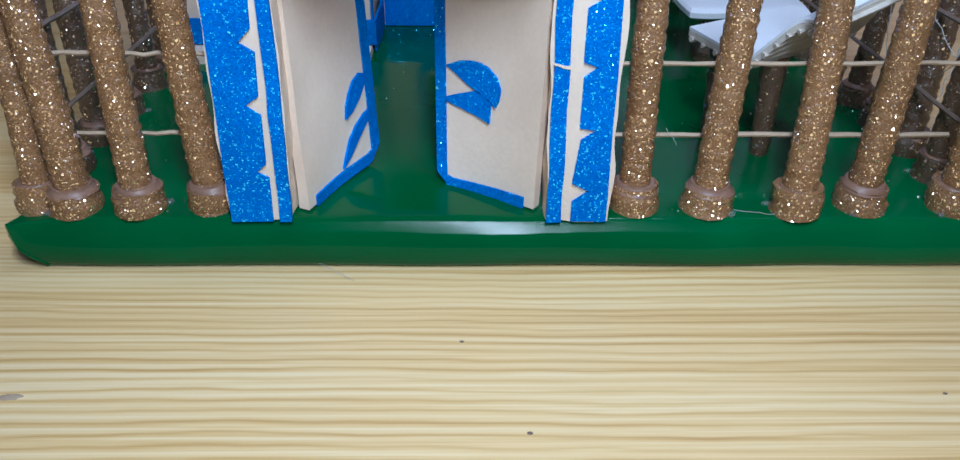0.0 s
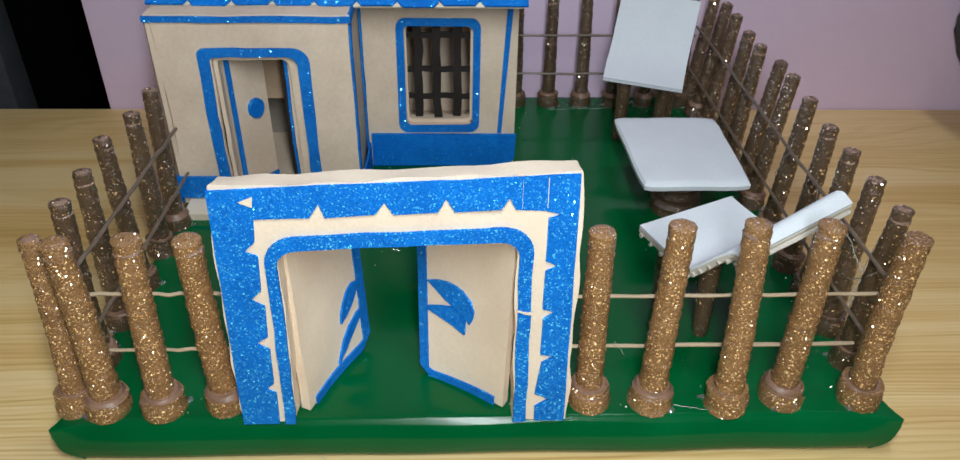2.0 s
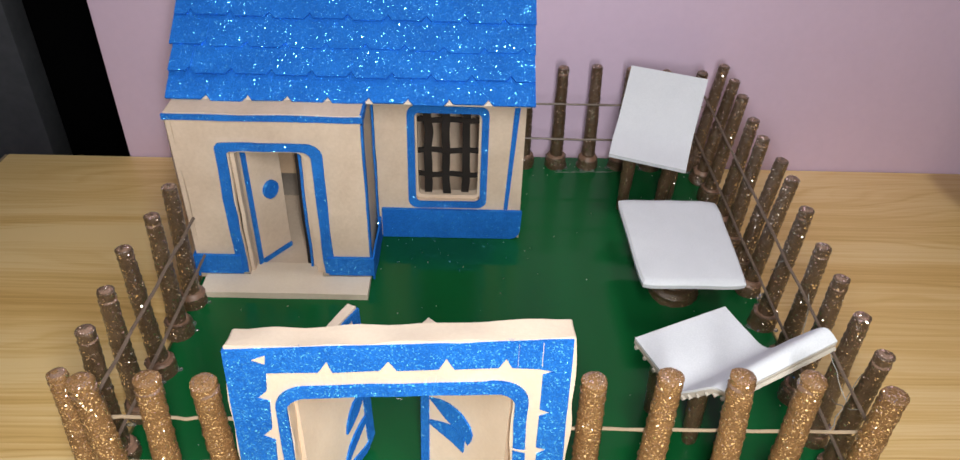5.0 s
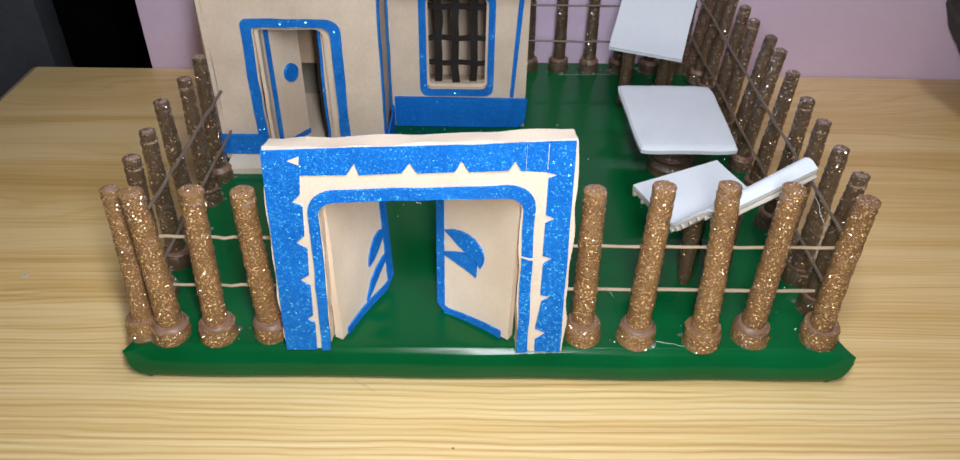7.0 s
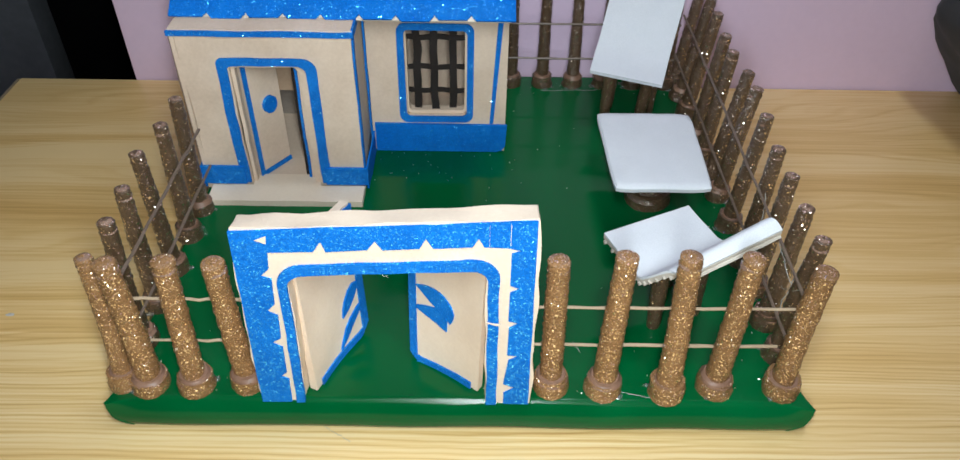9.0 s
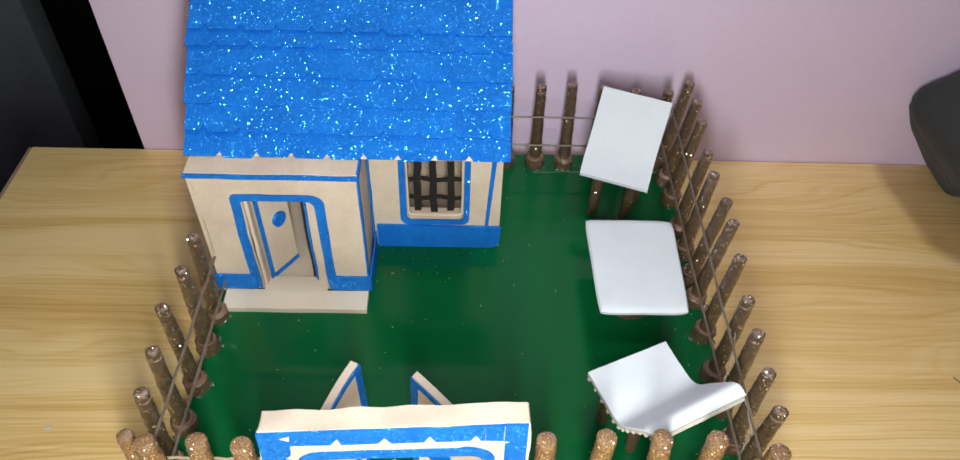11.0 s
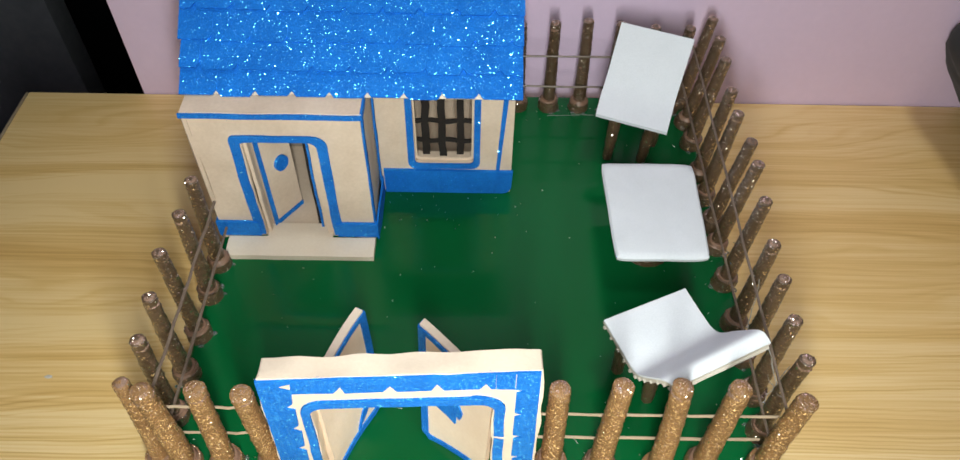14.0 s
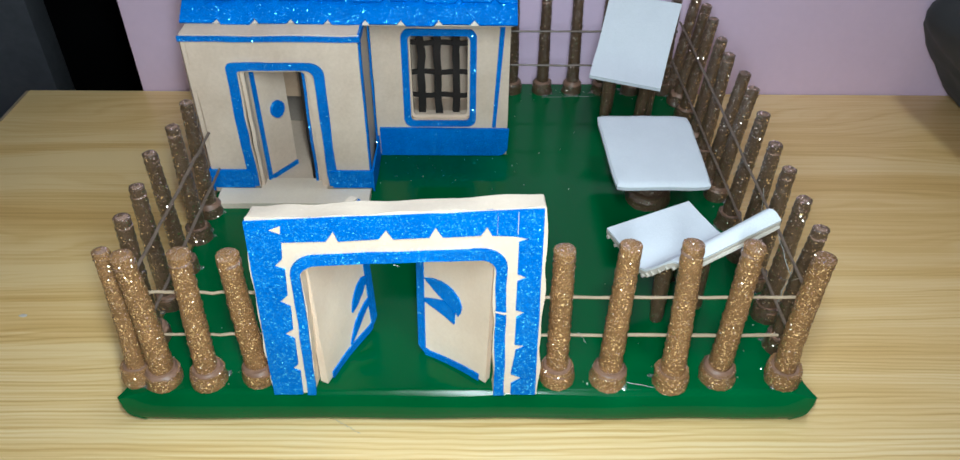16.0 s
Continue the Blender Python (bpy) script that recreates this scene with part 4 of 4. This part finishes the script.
def lounge(label, rows, legs, seed, fluted):
    """A seat of bent white foam on corrugated card, on four glitter legs."""
    mid = sum((Vector(a) + Vector(b) for a, b in rows), Vector()) / (2 * len(rows))
    seat = thing("lounge_chair", label, "chair", (mid.x, mid.y, TOP), group="white seats on the model")
    part("seat", sheet(rows, 0.0014), WHITE, seat)
    under = sheet(offset_rows(rows, 0.0018), 0.0026 if fluted else 0.0012)
    card = part("backing", under, CARD if fluted else WHITE, seat, "corrugated cardboard backing" if fluted else "")
    # flutes of the card, their ends open at the sides
    if fluted:
        for a, b in offset_rows(rows, 0.0050)[1::2]:
            part("flute", rod(along(a + (a - b) * 0.012, b, 6), 0.0013, 6, wobble=0.3), CARD, card)
    for k, (b, t) in enumerate(legs):
        part("leg", roll(b, t, 0.0042, 0.0056, sides=10, rings=12, seed=seed + k * 1.7), BRONZE, seat, "bronze glitter paper leg")
    return seat


def lerp_rows(knots, per=5):
    """Rows of edge points through knots, rounded by a Catmull-Rom curve."""
    out = []
    ks = [knots[0], *knots, knots[-1]]
    for i in range(1, len(ks) - 2):
        for j in range(per):
            f = j / per
            row = []
            for side in (0, 1):
                p = [Vector(ks[i + o][side]) for o in (-1, 0, 1, 2)]
                row.append(0.5 * (2 * p[1] + (p[2] - p[0]) * f + (2 * p[0] - 5 * p[1] + 4 * p[2] - p[3]) * f * f + (3 * p[1] - p[0] - 3 * p[2] + p[3]) * f ** 3))
            out.append(tuple(row))
    out.append((Vector(knots[-1][0]), Vector(knots[-1][1])))
    return out


SEAT_A = lerp_rows([((0.0885, 0.0950, 0.0725), (0.1450, 0.1190, 0.0760)), ((0.0965, 0.0760, 0.0715), (0.1525, 0.1000, 0.0752)), ((0.1040, 0.0585, 0.0712), (0.1595, 0.0850, 0.0762)), ((0.1085, 0.0495, 0.0800), (0.1650, 0.0735, 0.0950)), ((0.1150, 0.0405, 0.0925), (0.1715, 0.0620, 0.1135)), ((0.1215, 0.0345, 0.0935), (0.1770, 0.0555, 0.1105))])
lounge("white foam lounge chair with curled backrest on glitter legs", SEAT_A, [((0.122, 0.066, TOP), (0.120, 0.066, 0.068)), ((0.150, 0.078, TOP), (0.148, 0.080, 0.069)), ((0.104, 0.088, TOP), (0.104, 0.090, 0.066)), ((0.138, 0.104, TOP), (0.138, 0.104, 0.068))], 3.0, True)
SEAT_B = lerp_rows([((0.1010, 0.2950, 0.0750), (0.1570, 0.2760, 0.0730)), ((0.1060, 0.3130, 0.0800), (0.1625, 0.2930, 0.0780)), ((0.1115, 0.3280, 0.0900), (0.1680, 0.3090, 0.0890)), ((0.1220, 0.3570, 0.1210), (0.1790, 0.3360, 0.1200))])
lounge("white foam lounge chair with raised backrest before the back fence", SEAT_B, [((0.118, 0.300, TOP), (0.120, 0.303, 0.071)), ((0.147, 0.297, TOP), (0.150, 0.295, 0.070)), ((0.126, 0.328, TOP), (0.126, 0.326, 0.082)), ((0.160, 0.318, TOP), (0.160, 0.316, 0.082))], 9.0, False)


def build_garden_table():
    t = thing("garden_table", "square white padded garden table on one glitter column", "table", (0.139, 0.204, TOP))
    bm = bmesh.new()
    corners = [(0.1045, 0.1550), (0.1730, 0.1560), (0.1765, 0.2525), (0.1025, 0.2525)]
    n = 14

    def at(a, b):
        p = [Vector((*c, 0)) for c in corners]
        lo, hi = p[0].lerp(p[1], a), p[3].lerp(p[2], a)
        return lo.lerp(hi, b)

    rows = []
    for z, inset in ((-0.0065, 0.030), (-0.0072, 0.004), (-0.0050, 0.0004), (-0.0020, 0.0), (-0.0004, 0.0014), (0.0, 0.0045), (0.0003, 0.020)):
        row = []
        for k in range(4 * n):
            s, f = divmod(k, n)
            f = f / n
            e = 0.06
            a, b = ((f, 0), (1, f), (1 - f, 1), (0, 1 - f))[s]
            # soften the corners
            px, py = abs(a - 0.5) * 2, abs(b - 0.5) * 2
            m = 1 - 0.028 * (px * py) ** 9
            a, b = 0.5 + (a - 0.5) * m, 0.5 + (b - 0.5) * m
            w = 1 - inset / 0.036 * 0.98
            q = at(0.5 + (a - 0.5) * w, 0.5 + (b - 0.5) * w)
            q.z = 0.0625 + z + 0.0007 * noise.noise((q.x * 60, q.y * 60, z * 30))
            row.append(bm.verts.new(q))
        rows.append(row)
    for a, b in zip(rows, rows[1:]):
        for k in range(len(a)):
            j = (k + 1) % len(a)
            bm.faces.new((a[k], a[j], b[j], b[k]))
    bm.faces.new(rows[0][::-1])
    bm.faces.new(rows[-1])
    part("tabletop", bm, WHITE, t)
    part("column", roll((0.139, 0.196, TOP), (0.139, 0.199, 0.0555), 0.013, 0.013, turns=2, seed=4.4, dome=0.0), BRONZE, t, "thick glitter paper column")
    part("foot", roll((0.139, 0.196, TOP - 0.0004), (0.139, 0.196, TOP + 0.011), 0.0175, 0.0165, rings=5, turns=0.5, seed=5.1, dome=0.0), BRONZE, t)
    return t


build_garden_table()

# ---- spots on the table ----
for name, x, y, rx, ry, h, mat, label in (("table_spot", -0.301, 0.088, 0.0028, 0.0014, 0.0004, CARD, "small brown spot on the laminate"), ("glue_smear", -0.168, -0.0725, 0.0040, 0.0015, 0.0003, STICK, "pale grey smear of dried glue on the laminate")):
    bm = bmesh.new()
    bmesh.ops.create_icosphere(bm, subdivisions=3, radius=1.0)
    for v in bm.verts:
        w = 1 + 0.5 * noise.noise(v.co * 1.6 + Vector((x * 40, y * 40, 0)))
        v.co = Vector((x + v.co.x * rx * w, y + v.co.y * ry * w, max(-0.0002, v.co.z * h)))
    solid(name, bm, mat, label, "spot")

# ---- specks on the wall ----
for x, z, r in ((0.369, 0.218, 0.0016), (0.212, 0.240, 0.0009)):
    bm = bmesh.new()
    bmesh.ops.create_icosphere(bm, subdivisions=2, radius=r)
    for v in bm.verts:
        v.co = Vector((x + v.co.x * 1.4, WALL_Y - 0.0002 + v.co.y * 0.25, z + v.co.z * 0.8))
    solid("wall_mark", bm, SLATE, "small dark speck on the pink paint", "mark", kind="structure")

# ---- small dark specks on the table ----
for x, y, r in ((-0.018, -0.045, 0.0006), (0.004, -0.089, 0.0007), (0.146, -0.072, 0.0006)):
    bm = bmesh.new()
    bmesh.ops.create_icosphere(bm, subdivisions=2, radius=r)
    for v in bm.verts:
        v.co = Vector((x + v.co.x * 1.5, y + v.co.y, max(-0.0001, v.co.z * 0.5)))
    solid("table_speck", bm, SHADE_SPECK, "tiny dark speck on the laminate", "spot", group="specks on the table")

# ---- threads of glue ----
for a, b in (((0.064, 0.0225, 0.054), (0.069, 0.0200, 0.0475)), ((0.040, 0.358, 0.085), (0.040, 0.360, 0.105)), ((-0.0365, 0.0058, 0.1200), (-0.0335, 0.0056, 0.1192)), ((0.095, 0.013, TOP + 0.0003), (0.111, 0.009, TOP + 0.0003)), ((0.068, 0.3535, TOP + 0.0003), (0.120, 0.3560, TOP + 0.0003)), ((-0.0770, -0.0006, 0.0040), (-0.0615, -0.0080, 0.0002))):
    solid("glue_thread", rod(along(a, b, 8, jitter=0.0006, seed=3), 0.00012, 4), GLUE, "hair-thin pale strand of dried glue", "glue thread", group="glue threads")

# ---- glitter shed on the board ----


def build_shed_glitter():
    """Loose flakes, densest round the feet of the gate, the posts and the house."""
    rng = random.Random(17)
    spots = [(b[0][0], b[0][1], 0.0105, 0.006, 5) for b in FRONT_LEFT + FRONT_RIGHT]
    spots += [(b[0][0] - 0.004, b[0][1], 0.009, 0.005, 3) for b in RIGHT] + [(b[0][0], b[0][1] - 0.006, 0.009, 0.005, 3) for b in BACK]
    spots += [(-0.090, 0.010, 0.004, 0.010, 10), (0.022, 0.010, 0.004, 0.010, 10)]
    places = []
    for cx, cy, ring_r, spread, count in spots:
        for k in range(count):
            a, r = rng.uniform(0, 6.28), ring_r + abs(rng.gauss(0, spread))
            places.append((cx + math.cos(a) * r, cy + math.sin(a) * r))
    places += [(rng.uniform(PX1, HX1 + 0.02), HY0 - 0.004 - abs(rng.gauss(0, 0.02))) for k in range(26)]
    places += [(rng.uniform(-0.16, 0.17), rng.uniform(0.03, 0.33)) for k in range(60)]
    bm = bmesh.new()
    for x, y in places:
        if not (-0.185 < x < 0.189 and 0.011 < y < 0.375) or (x < HX1 and y > HY0 - 0.004) or (x < PX1 + 0.004 and y > 0.178):
            continue
        r, turn, nx, ny = rng.uniform(0.00022, 0.00045), rng.uniform(0, 6.28), rng.uniform(-0.5, 0.5), rng.uniform(-0.7, 0.3)
        low = [(r * math.cos(turn + k * math.pi / 3), r * math.sin(turn + k * math.pi / 3)) for k in range(6)]
        base = [bm.verts.new((x + u, y + v, TOP + 0.0001)) for u, v in low]
        top = [bm.verts.new((x + u, y + v, TOP + 0.0005 - nx * u - ny * v)) for u, v in low]
        bm.faces.new(top)
        bm.faces.new(base[::-1])
        for k in range(6):
            bm.faces.new((base[k], base[(k + 1) % 6], top[(k + 1) % 6], top[k]))
    ob = part("shed_glitter", bm, FLAKE, None, "loose pale glitter flakes shed on the green film", smooth=False)
    tagged(ob, "loose pale glitter flakes shed on the green film", "glitter", kind="stuff")


build_shed_glitter()
